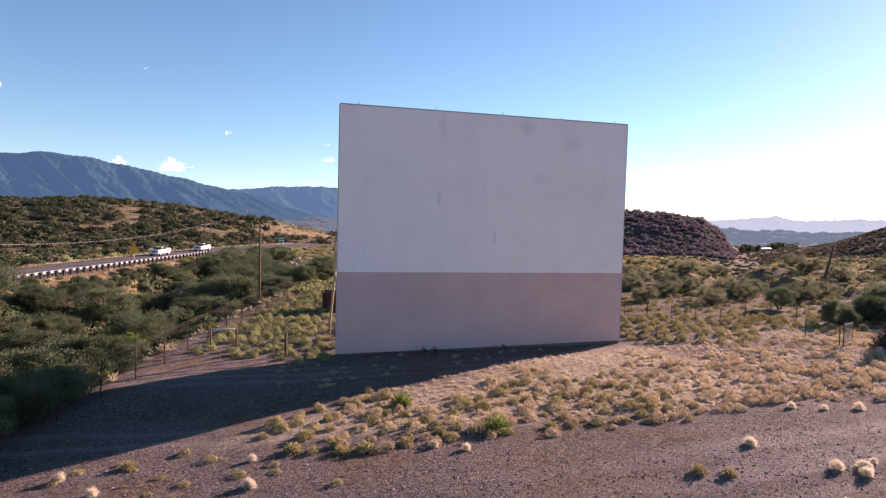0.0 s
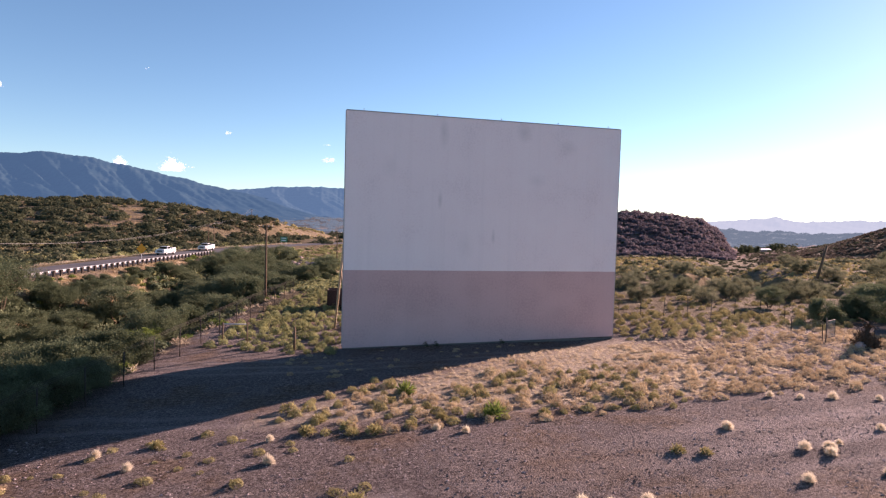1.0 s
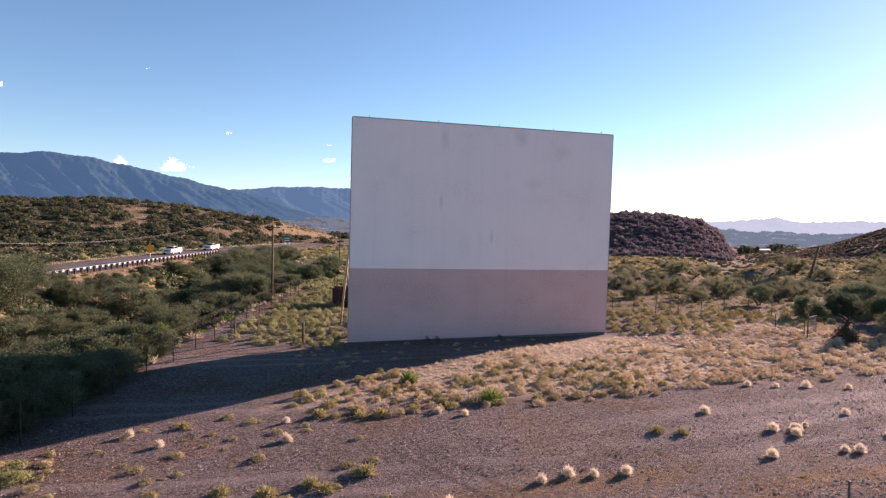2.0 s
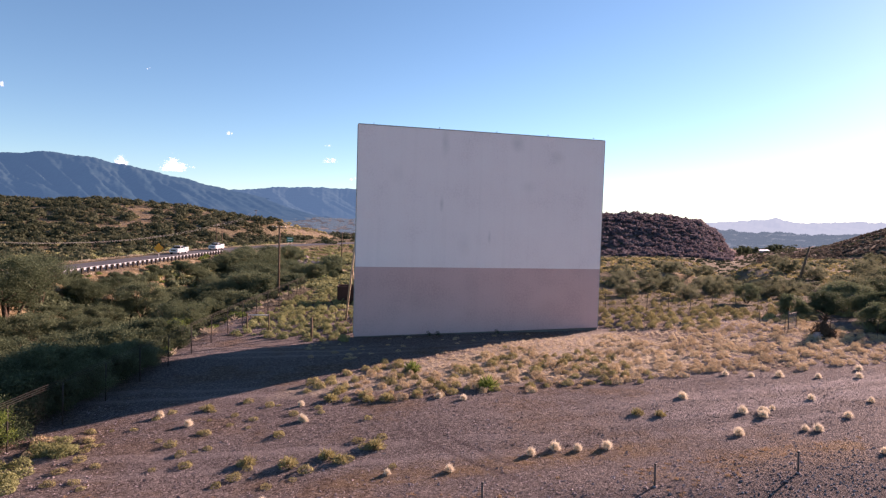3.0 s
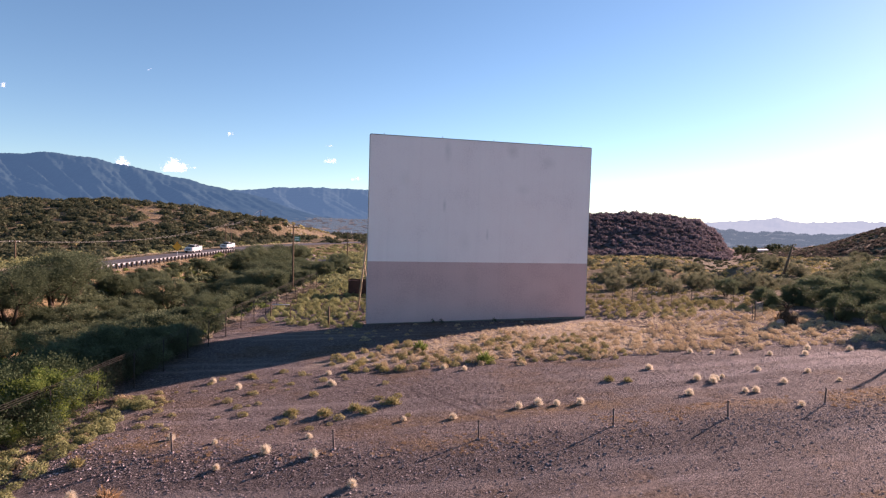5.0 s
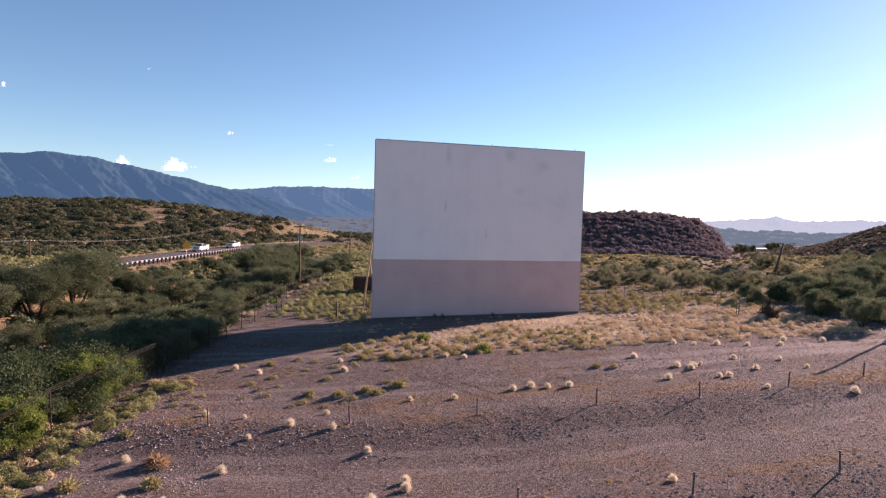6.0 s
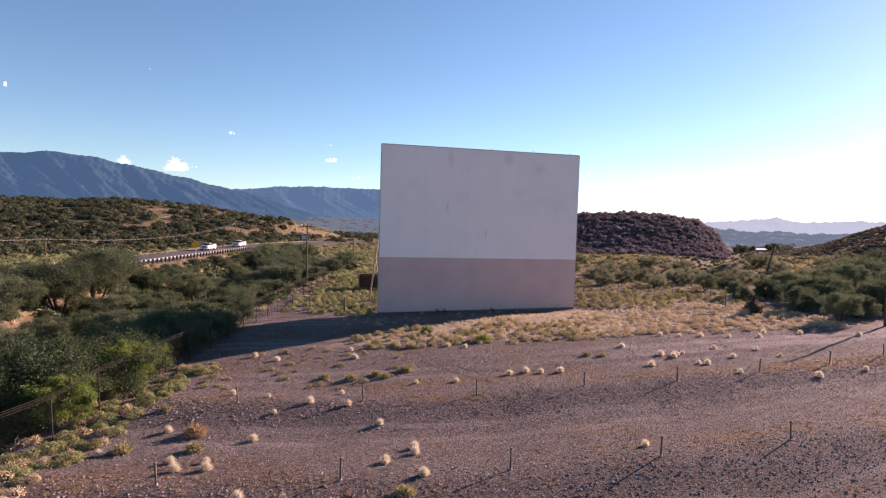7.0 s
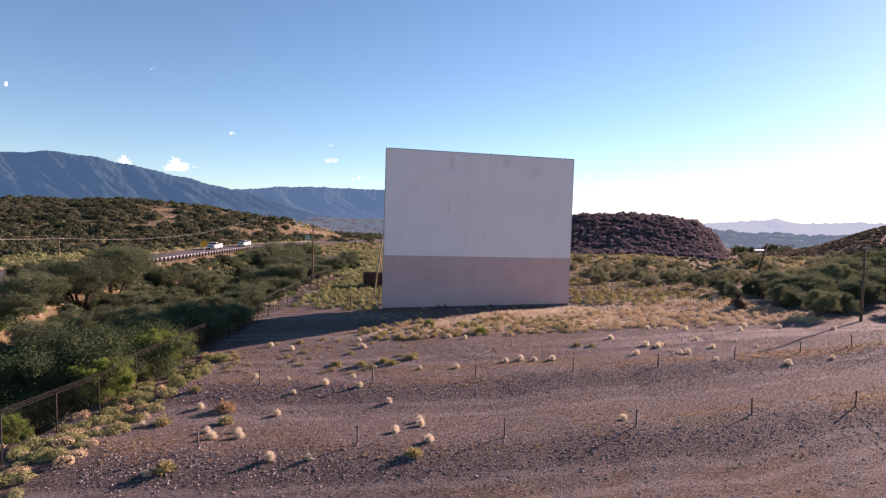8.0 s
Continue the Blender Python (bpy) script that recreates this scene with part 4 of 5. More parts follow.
scatter("meadow_scrub", BUSH, spread(21, 70, 150, 260, -42, 8, off_screen, (1.8, 3.6)), LEAF_DARK, "dark scrub at the far end of the meadow", "shrubs", 0.9)
scatter("yellow_plain_brush", TINY, spread(22, 2200, 84, 165, 14, 100, off_screen, (0.5, 1.0)), YELLOW_BRUSH, "low yellow brush on the flat plain", "shrubs", 0.8)
scatter("wash_brush", BUSH, spread(9, 420, -12, 95, -38, -16.5, None, (0.6, 1.4)), LEAF_BRIGHT, "green undergrowth along the floor of the wash", "shrubs", 0.9)
sandy = lambda s, l: (58 < s < 68 and -36 < l < -31) or (21 < s < 31 and l < -31.5) or (41 < s < 47 and -28.5 < l < -25.5)
scatter("wash_thicket", BUSH, spread(34, 520, 20, 100, -36.5, -17.5, lambda x, y: not sandy(*plan_sl(x, y)), (1.0, 2.3)), LEAF, "dark green mesquite thicket on the floor of the wash", "shrubs", 0.9)
scatter("wash_dry_grass", GRASS, spread(10, 1300, -12, 95, -38, -16, None, (0.5, 0.9)), STRAW, "dry yellow grass on the sides of the wash", "dry grass", 0.8)
scatter("fence_line_brush", SHRUB, spread(11, 150, -6, 15.5, -15.5, -13.1, None, (0.4, 1.0)), FRESH_BRUSH, "yellow-green brush along the foot of the fence", "shrubs", 0.8)
scatter("fence_line_grass", SMALL, spread(12, 60, -8, 16, -15.8, -13.0, None, (0.3, 0.8)), DRY_BRUSH, "pale dry grass along the foot of the fence", "dry grass", 0.9)
scatter("shade_brush", SMALL, spread(13, 34, -1, 16, 28, 35.5, lambda x, y: y > 27.5 + 0.5 * x, (0.2, 0.5), True), DRY_BRUSH, "sparse brush in the shade of the screen", "shrubs", 0.8)
scatter("lot_dry_weeds", GRASS, spread(14, 1500, -12, 36, 0, 22, lambda x, y: min(abs(y - ROW_P(x) - 0.4), abs(y - ROW_Q(x) - 0.4)) < 1.5 and rolling(x, y, 9, 91) > -0.1, (0.08, 0.24), True), BROWN_GRASS, "small dry weeds on the gravel mounds", "dry grass", 0.7)
scatter("lot_edge_weeds", SMALL, spread(23, 55, -9, 2, 13, 24, lambda x, y: y < 24.6 + 0.5 * x, (0.22, 0.6), True), BRUSH, "small yellowish weeds on the open gravel", "weeds", 0.8)
road_gap = lambda x, y: plan_sl(x, y)[1] < float(road_l(plan_sl(x, y)[0])) - 6.5
scatter("roadside_brush", TINY, spread(15, 500, 10, 120, -110, -44, road_gap, (0.8, 1.8)), BRUSH, "yellow-green brush beyond the highway", "shrubs", 0.6)
scatter("verge_brush", BUSH, spread(41, 420, 30, 150, -66, -44, lambda x, y: -19 < plan_sl(x, y)[1] - float(road_l(plan_sl(x, y)[0])) < -7.5, (1.6, 2.6)), FRESH_BRUSH, "green brush on the level verge beyond the highway", "shrubs", 0.8)
bank = lambda x, y: 7.6 < plan_sl(x, y)[1] - float(road_l(plan_sl(x, y)[0])) < 12.0 and not sandy(*plan_sl(x, y))
scatter("bank_brush", BUSH, spread(42, 150, 44, 104, -38, -29, bank, (1.5, 2.3)), LEAF, "dark green mesquite brush on the bank below the guard rail", "shrubs", 0.9)
shoulder = lambda x, y: -11 < plan_sl(x, y)[1] - float(road_l(plan_sl(x, y)[0])) < -5.0
scatter("shoulder_grass", GRASS, spread(24, 2200, 5, 150, -60, -30, shoulder, (0.5, 1.0)), STRAW, "dry yellow grass along the highway shoulder", "dry grass", 0.6)
off_trail = lambda s, l: not (140 < s < 196 and abs(l + 84 + (s - 150) * 0.36 + 2.5 * math.sin(s / 7.0)) < 3.2)
hill_gap = lambda x, y: off_trail(*plan_sl(x, y)) and road_gap(x, y) and not (210 < plan_sl(x, y)[0] < 310 and -74 < plan_sl(x, y)[1] < -50)
scatter("hill_scrub", BUSH, spread(16, 4400, 66, 262, -260, -46, hill_gap, (1.5, 4.4)), LEAF_DARK, "dark green scrub covering the hill", "scrub", 0.85)
scatter("hill_brush", TINY, spread(17, 1400, 60, 262, -260, -46, road_gap, (0.8, 1.8)), BRUSH, "olive brush between the scrub on the hill", "scrub", 0.7)
cut_gap = lambda x, y: not hill_gap(x, y)
scatter("bank_brush", TINY, spread(26, 220, 205, 312, -76, -48, cut_gap, (0.9, 2.2)), BRUSH, "sparse olive brush on the cut bank", "shrubs", 0.8)
scatter("red_hill_scrub", FAR_BUSH, spread(18, 2700, 430, 640, 60, 320, lambda x, y: 0.13 < plan_sl(x, y)[1] / plan_sl(x, y)[0] < 0.492, (2.6, 8.6)), LEAF_RED, "reddish-brown scrub covering the rocky hill", "scrub", 0.8)
scatter("red_hill_trees", FAR_BUSH, spread(33, 260, 545, 640, 90, 320, lambda x, y: 0.13 < plan_sl(x, y)[1] / plan_sl(x, y)[0] < 0.485, (6.0, 11.0)), LEAF_RED, "dark bushes along the crest of the rocky hill", "scrub", 0.9)
scatter("right_hill_scrub", FAR_BUSH, spread(19, 4600, 225, 470, 130, 420, lambda x, y: plan_sl(x, y)[1] / plan_sl(x, y)[0] > 0.54, (2.0, 3.8)), LEAF_HILL_SHADE, "shade-toned brown scrub covering the valley hill", "scrub", 0.8)
scatter("valley_scrub", FAR_BUSH, spread(20, 3800, 165, 720, 20, 420, None, (2.0, 4.0)), LEAF_DARK, "olive scrub on the slope to the valley", "scrub", 0.7)


flat_wood = lambda x, y: -0.33 < plan_sl(x, y)[1] / plan_sl(x, y)[0] < -0.02
scatter("far_wood", FAR_BUSH, spread(28, 420, 740, 1060, -340, -10, flat_wood, (5.0, 11.0)), LEAF_DARK, "dark trees beyond the meadow", "woods", 0.9)
notch_wood = lambda x, y: 0.43 < plan_sl(x, y)[1] / plan_sl(x, y)[0] < 0.60
scatter("valley_wood", FAR_BUSH, spread(25, 900, 660, 1100, 290, 620, notch_wood, (4.0, 9.0)), LEAF_DARK, "dark woods on the valley floor", "woods", 0.8)


# ---- tufts and bushes on the open lot, one by one ----
def tuft_kind(name, seed, n, rise, length, width, mat, spray):
    return [quads(name, clump(seed + k, n, rise, length, width, spray), mat) for k in range(4)]


PALE_TUFT = tuft_kind("tussock", 50, 800, 1.5, 0.30, 0.018, PALE, 0.60)
OLIVE_BUSH = tuft_kind("foliage", 60, 300, 0.85, 0.24, 0.055, BRUSH, 0.75)
GREEN_BUSH = tuft_kind("foliage", 70, 240, 1.25, 0.34, 0.06, LEAF_BRIGHT, 0.8)
DARK_WEED = tuft_kind("foliage", 95, 150, 1.7, 0.26, 0.035, LEAF_DARK, 0.62)
ROOT = tubes("crown_root", [([(0, 0, -0.08), (0.01, 0, 0.06)], [0.10, 0.05])], STRAW, 7)


def tuft(meshes, name, part_name, x, y, size, label, category, group):
    x, y, size = x * U, y * U, size * U
    t = empty(name, x, y, ground_z(x, y) - 0.01, rng.uniform(0, 6.28), size)
    part(part_name, rng.choice(meshes), t)
    part("crown_root", ROOT, t)
    return tagged(t, label, category, group)


for x, y in [(-3.8, 10.9), (-2.2, 10.2), (-5.3, 10.1), (-5.6, 12.2), (-2.3, 12.2), (-8.3, 5.1), (-7.3, 5.0), (-6.1, 2.3), (-4.8, 2.0), (-9.9, 2.2), (-0.4, 2.6), (-0.3, 4.9), (-1.5, 4.0), (-1.1, 8.1),
             (1.5, 13.4), (6.6, 13.7), (7.6, 13.9), (8.4, 13.7), (9.5, 13.6), (3.5, 13.1), (7.7, 2.9), (15.0, 13.5), (18.6, 15.7), (18.0, 13.4), (18.4, 13.2), (18.0, 15.4), (21.5, 16.5), (20.9, 14.1),
             (15.7, 17.8), (18.1, 10.3), (21.7, 8.9), (25.3, 9.4), (34.7, 17.9), (24.0, 13.8), (23.9, 15.6), (17.5, 15.0), (17.0, 15.6), (-9.3, 9.4), (-6.0, 7.8), (-1.0, 18.7), (-0.2, 5.5), (-1.45, 4.2), (-0.5, 2.5), (-11.2, 7.4), (-7.4, 5.8), (-8.6, 6.1), (-7.2, 13.0)]:
    tuft(PALE_TUFT, "grass_tuft", "tussock", x, y, rng.uniform(0.30, 0.54), "pale straw-coloured bunchgrass tuft on open gravel", "grass tuft", "pale grass tufts on the lot")
for x, y in [(-1.1, 18.8), (-6.7, 20.8), (-5.4, 19.4), (-1.1, 20.7), (15.8, 18.0), (17.9, 15.5), (4.9, 20.2), (5.9, 19.7), (20.8, 21.2), (22.0, 20.7), (23.5, 20.4), (25.2, 19.6), (27.4, 19.2), (29.0, 20.6), (31.5, 19.8)]:
    tuft(PALE_TUFT, "grass_tuft", "tussock", x, y, rng.uniform(0.35, 0.6), "pale straw-coloured bunchgrass tuft on open gravel", "grass tuft", "pale grass tufts on the lot")
for x, y, k in [(-1.3, 1.4, 0.7), (1.4, 15.5, 0.75), (-2.9, 15.3, 0.6), (-1.6, 14.8, 0.75), (-0.3, 15.1, 0.7), (0.1, 14.7, 0.6), (-10.5, 7.6, 0.8), (-9.8, 11.5, 0.6), (-9.4, 2.4, 0.75), (-8.0, 7.2, 0.75),
                (2.6, 20.5, 0.75), (1.7, 21.2, 0.7), (1.8, 20.6, 0.6), (4.0, 20.7, 0.6), (0.2, 21.1, 0.75), (0.7, 22.3, 0.7), (9.7, 21.2, 0.6), (5.4, 21.4, 0.6), (-4.9, 21.2, 0.6), (12.5, 16.4, 0.6), (13.3, 16.0, 0.5)]:
    tuft(OLIVE_BUSH, "rabbitbrush", "foliage", x, y, k, "small olive-green rabbitbrush on open gravel", "shrub", "small bushes on the lot")
tuft(tuft_kind("foliage", 90, 380, 1.0, 0.26, 0.04, BROWN_GRASS, 0.75), "dry_bush", "foliage", -8.2, 8.9, 0.95, "rust-brown dried bush on open gravel", "shrub", "small bushes on the lot")
for x, y in [(7.5, 21.2), (4.6, 25.0)]:
    tuft(GREEN_BUSH, "green_bush", "foliage", x, y, 0.95, "bright green upright bush among straw-coloured brush", "shrub", "bright green bushes")
for x, y in [(8.0, 35.9), (8.7, 35.9), (13.2, 35.9)]:
    tuft(DARK_WEED, "weed", "foliage", x, y, 0.55, "dark weed growing against the screen's foot", "weed", "weeds at the screen's foot")

# ---- gravel ----
def stones(name, seed, n, area, sizes, label, mat=STONE):
    r = np.random.RandomState(seed)
    ico = np.array([(0, 0, 1), (1, 0, 0), (0, 1, 0), (-1, 0, 0), (0, -1, 0), (0, 0, -1)], float)
    tri = np.array([(0, 1, 2), (0, 2, 3), (0, 3, 4), (0, 4, 1), (5, 2, 1), (5, 3, 2), (5, 4, 3), (5, 1, 4)])
    x, y = area(r, n)
    z = height(x, y)
    k = r.uniform(0, 1, n) ** 5 * (sizes[1] - sizes[0]) + sizes[0]
    jig = ico[None] * (1 + r.normal(size=(n, 6, 1)) * 0.25) + r.normal(size=(n, 6, 3)) * 0.15
    a = r.uniform(0, 6.283, n)
    c, s = np.cos(a)[:, None], np.sin(a)[:, None]
    px, py = jig[..., 0] * c - jig[..., 1] * s * 0.7, jig[..., 0] * s + jig[..., 1] * c * 0.7
    v = np.stack([px * k[:, None] + x[:, None], py * k[:, None] + y[:, None], jig[..., 2] * k[:, None] * 0.5 + z[:, None] + k[:, None] * 0.15], -1)
    f = tri[None] + (np.arange(n) * 6)[:, None, None]
    return tagged(new(name, mesh_of(name, v.reshape(-1, 3), f.reshape(-1, 3), mat)), label, "stones", kind="stuff")


def on_rows(r, n):
    x = r.uniform(-12, 36, n)
    row = np.where(r.uniform(size=n) < 0.5, ROW_P(x) - 1.0, ROW_Q(x) - 1.0)
    return x * U, (row + r.normal(size=n) * 1.3) * U


def on_lot(r, n):
    return r.uniform(-13, 38, n) * U, r.uniform(-4, 24, n) * U


def on_track(r, n):
    return (r.uniform(4, 24, n)) * U, (16.0 + r.normal(size=n) * 1.1) * U


stones("mound_stones", 1, 28000, on_rows, (0.018, 0.082), "loose grey stones on the mounds of the lot")
stones("lot_gravel", 2, 70000, on_lot, (0.014, 0.070), "coarse grey gravel scattered over the lot")
stones("track_clods", 3, 2600, on_track, (0.02, 0.075), "brown clods thrown up beside the graded track", CLOD)


def on_cut(r, n):
    x, y = to_xy(r.normal(size=n) * 4.0 + OUTCROP[0], r.normal(size=n) * 2.2 + OUTCROP[1])
    return x, y


OUTCROP = (112.0, -28.0)
stones("rock_outcrop", 4, 260, on_cut, (0.25, 1.3), "grey broken rocks on the bank below the highway")


# ---- speaker posts ----
def build_post():
    p = tagged(new("speaker_post"), "short rusty steel speaker post set in gravel", "speaker post", "speaker posts in curved rows")
    part("pipe", tubes("pipe", [([(0, 0, -0.25), (0, 0, 0.86)], 0.042)], STEEL, 8), p)
    part("cap", tubes("cap", [([(0, 0, 0.862), (0, 0, 0.92)], [0.058, 0.05])], STEEL, 8), p, "rusty junction cap")
    part("hanger", tubes("hanger", [([(-0.13, 0, 0.82), (-0.06, 0, 0.80), (0.06, 0, 0.80), (0.13, 0, 0.82)], 0.015)], STEEL, 6), p)
    part("footing", tubes("footing", [([(0, 0, -0.1), (0, 0, 0.05)], [0.10, 0.08])], STONE, 10), p, "crumbled concrete footing")
    return p


first_post = build_post()
spots = [(-6.9, 11.6), (-1.5, 10.6), (3.7, 10.3), (9.0, 10.0), (13.9, 9.7), (19.2, 10.2), (24.4, 10.8), (29.2, 11.6), (-8.6, 3.9), (-3.1, 2.8), (2.35, 2.3), (7.5, 1.7), (13.0, 1.9), (18.0, 1.6), (23.3, 2.2)]
for k, (x, y) in enumerate(spots):
    x, y = x * U, y * U
    m = Matrix.Translation((x, y, ground_z(x, y))) @ Euler((rng.uniform(-0.05, 0.05), rng.uniform(-0.05, 0.05), rng.uniform(0, 3))).to_matrix().to_4x4()
    if k:
        copy_thing(first_post, m)
    else:
        first_post.matrix_basis = m


# ---- fences ----
def fence(name, label, points, tall, gap, arms=True, fabric=True):
    """Steel posts along a line, barbed wires over them and a woven wire fabric between."""
    f = tagged(new(name), label, "fence")
    pts, tall, gap = [], tall * U, gap * U
    points = [(x * U, y * U) for x, y in points]
    for (x0, y0), (x1, y1) in zip(points, points[1:]):
        n = max(1, round(math.hypot(x1 - x0, y1 - y0) / gap))
        pts += [(x0 + (x1 - x0) * k / n, y0 + (y1 - y0) * k / n) for k in range(n)]
    pts.append(points[-1])
    pts = [Vector((x, y, ground_z(x, y))) for x, y in pts]
    post = tubes("post", [([(0, 0, -0.4), (0, 0, tall)], 0.035)], WIRE, 7)
    for p in pts:
        part("post", post, f, m=Matrix.Translation(p) @ Euler((rng.uniform(-0.04, 0.04), rng.uniform(-0.04, 0.04), 0)).to_matrix().to_4x4())
    if arms:
        for h in (tall - 0.03, tall + 0.10, tall + 0.22):
            part("barbed_wire", tubes("barbed_wire", [([tuple(p + Vector((0.35 * (h - tall), 0, h))) for p in pts], 0.010)], WIRE, 4), f, "thin barbed wire")
    if fabric:
        verts, faces = [], []
        for a, b in zip(pts, pts[1:]):
            run = (b - a).length
            n = max(2, int(run / 0.17))
            for k in range(-7, n + 1):
                for up in (1, -1):
                    u0, u1 = k / n, (k + 7) / n
                    z0, z1 = (0.05, tall - 0.08) if up > 0 else (tall - 0.08, 0.05)
                    if u0 < 0:
                        z0, u0 = z0 + (z1 - z0) * (0 - u0) / (u1 - u0), 0
                    if u1 > 1:
                        z1, u1 = z0 + (z1 - z0) * (1 - u0) / (u1 - u0), 1
                    if u1 - u0 < 1e-3:
                        continue
                    v, fc = tube_arrays([a.lerp(b, u0) + Vector((0, 0, z0)), a.lerp(b, u1) + Vector((0, 0, z1))], [0.0022] * 2, 3, len(verts), False)
                    verts += v
                    faces += fc
        tagged(part("wire_fabric", mesh_of("wire_fabric", verts, faces, WIRE), f, "grey woven chain-link fabric"), kind="stuff")
    return f


line = [tuple(float(v) for v in plan_xy(s, FENCE_L)) for s in (-9, 5, 20, 38, 57.5)]
fence("chain_link_fence", "rusty chain-link fence with barbed wire along the wash", line + [(3.2, 57.4), (8.0, 57.0)], 1.7, 3.0)
fence("wire_fence", "low wire fence with thin steel posts on the plain", [(22.5, 43.6), (28.0, 42.8), (35.5, 40.6), (41.5, 39.0)], 1.6, 2.2, arms=True, fabric=True)
fence("broken_fence", "leaning steel fence posts beside the old gate", [(33.9, 33.2), (33.45, 30.25), (35.3, 28.2), (38.6, 27.4), (43.5, 26.2)], 1.25, 2.8, arms=True, fabric=False)


def build_gate():
    g = tagged(new("gate_leaf"), "open chain-link gate leaf on a leaning post", "gate")
    x, y = 43.6, 39.1
    g.matrix_basis = Matrix.Translation((x, y, ground_z(x, y))) @ Matrix.Rotation(radians(12), 4, "Z") @ Matrix.Diagonal((0.8, 0.95, 0.95, 1))
    part("hinge_post", tubes("hinge_post", [([(0, 0, -0.4), (0, 0, 2.3)], 0.05)], STEEL, 8), g)
    part("gate_frame", tubes("gate_frame", [([(0.1, 0, 0.5), (1.5, 0, 0.62), (1.5, 0, 2.15), (0.1, 0, 2.05), (0.1, 0, 0.5)], 0.025)], STEEL, 6), g)
    runs = []
    for k in range(-9, 12):
        for up in (1, -1):
            u0, u1 = max(0, k * 0.12), min(1.38, k * 0.12 + 1.45)
            if u1 <= u0:
                continue
            z0, z1 = (u0 - k * 0.12) / 1.45, (u1 - k * 0.12) / 1.45
            if up < 0:
                z0, z1 = 1 - z0, 1 - z1
            runs.append(([(0.1 + u0, 0, 0.55 + 1.5 * z0), (0.1 + u1, 0, 0.55 + 1.5 * z1)], 0.006))
    tagged(part("wire_fabric", tubes("wire_fabric", runs, TRIM, 3), g), kind="stuff")
    return g


build_gate()


def build_rail(points):
    r = tagged(new("pipe_barrier"), "weathered pipe barrier on two steel posts", "barrier")
    ends = [Vector((x * U, y * U, ground_z(x * U, y * U))) for x, y in points]
    for p in ends:
        part("post", tubes("post", [([tuple(p - Vector((0, 0, 0.3))), tuple(p + Vector((0, 0, 1.75)))], 0.06)], POLE_WOOD, 8), r)
    part("rail", tubes("rail", [([tuple(p + Vector((0, 0.09, 1.6))) for p in ends], 0.05)], GALV, 8), r, "pale horizontal pipe")
    return r


build_rail([(-4.6, 38.6), (-3.1, 38.3)])
lone = tagged(new("timber_post"), "short dark timber post standing in brush", "post")
lone.location = (-0.26, 47.6, ground_z(-0.26, 47.6))
part("shaft", tubes("shaft", [([(0, 0, -0.3), (0.02, 0, 1.9)], [0.10, 0.09])], POLE_WOOD, 8), lone)

# old stump with a pale slab beside it
stump = tagged(new("tree_stump"), "dead dark tree stump with broken limbs", "stump")
stump.location = (45.9, 37.3, ground_z(45.9, 37.3))
part("trunk", tubes("trunk", [([(0, 0, -0.2), (0.12, 0, 0.7), (0.05, 0.1, 1.5)], [0.55, 0.42, 0.16])], BARK, 9), stump)
part("dead_brush", quads("dead_brush", mound(77, 420, 0.26, 0.04) * [2.3, 2.3, 3.4], BARK), stump, "dry brown twigs")
for k in range(16):
    a, h = rng.uniform(0, 6.28), rng.uniform(0.2, 2.2)
    d = Vector((math.cos(a), math.sin(a), rng.uniform(-0.1, 0.7)))
    part("dead_twig", tubes("dead_twig", [([(0, 0, h), tuple(Vector((0, 0, h)) + d * 0.5), tuple(Vector((rng.uniform(-.2, .2), rng.uniform(-.2, .2), h - 0.1)) + d * rng.uniform(0.8, 1.3))], [0.06, 0.045, 0.02])], BARK, 5), stump)
for k in range(3):
    part("broken_limb", tubes("broken_limb", [([(0, 0, 1.3 + 0.2 * k), (0.5 * math.cos(2.1 * k), 0.5 * math.sin(2.1 * k), 1.9 + 0.2 * k)], [0.11, 0.05])], BARK, 6), stump)
slab = box_bm(1.15, 0.65, 0.6, bevel=0.15)
for v in slab.verts:
    v.co += Vector((rng.uniform(-0.05, 0.05), rng.uniform(-0.05, 0.05), rng.uniform(-0.04, 0.04)))
rock = tagged(new("pale_boulder", from_bm("pale_boulder", slab, STONE)), "pale grey boulder beside the dead stump", "boulder")
rock.matrix_basis = Matrix.Translation((44.9, 37.0, ground_z(44.9, 37.0) + 0.25)) @ Matrix.Rotation(0.5, 4, "Z")


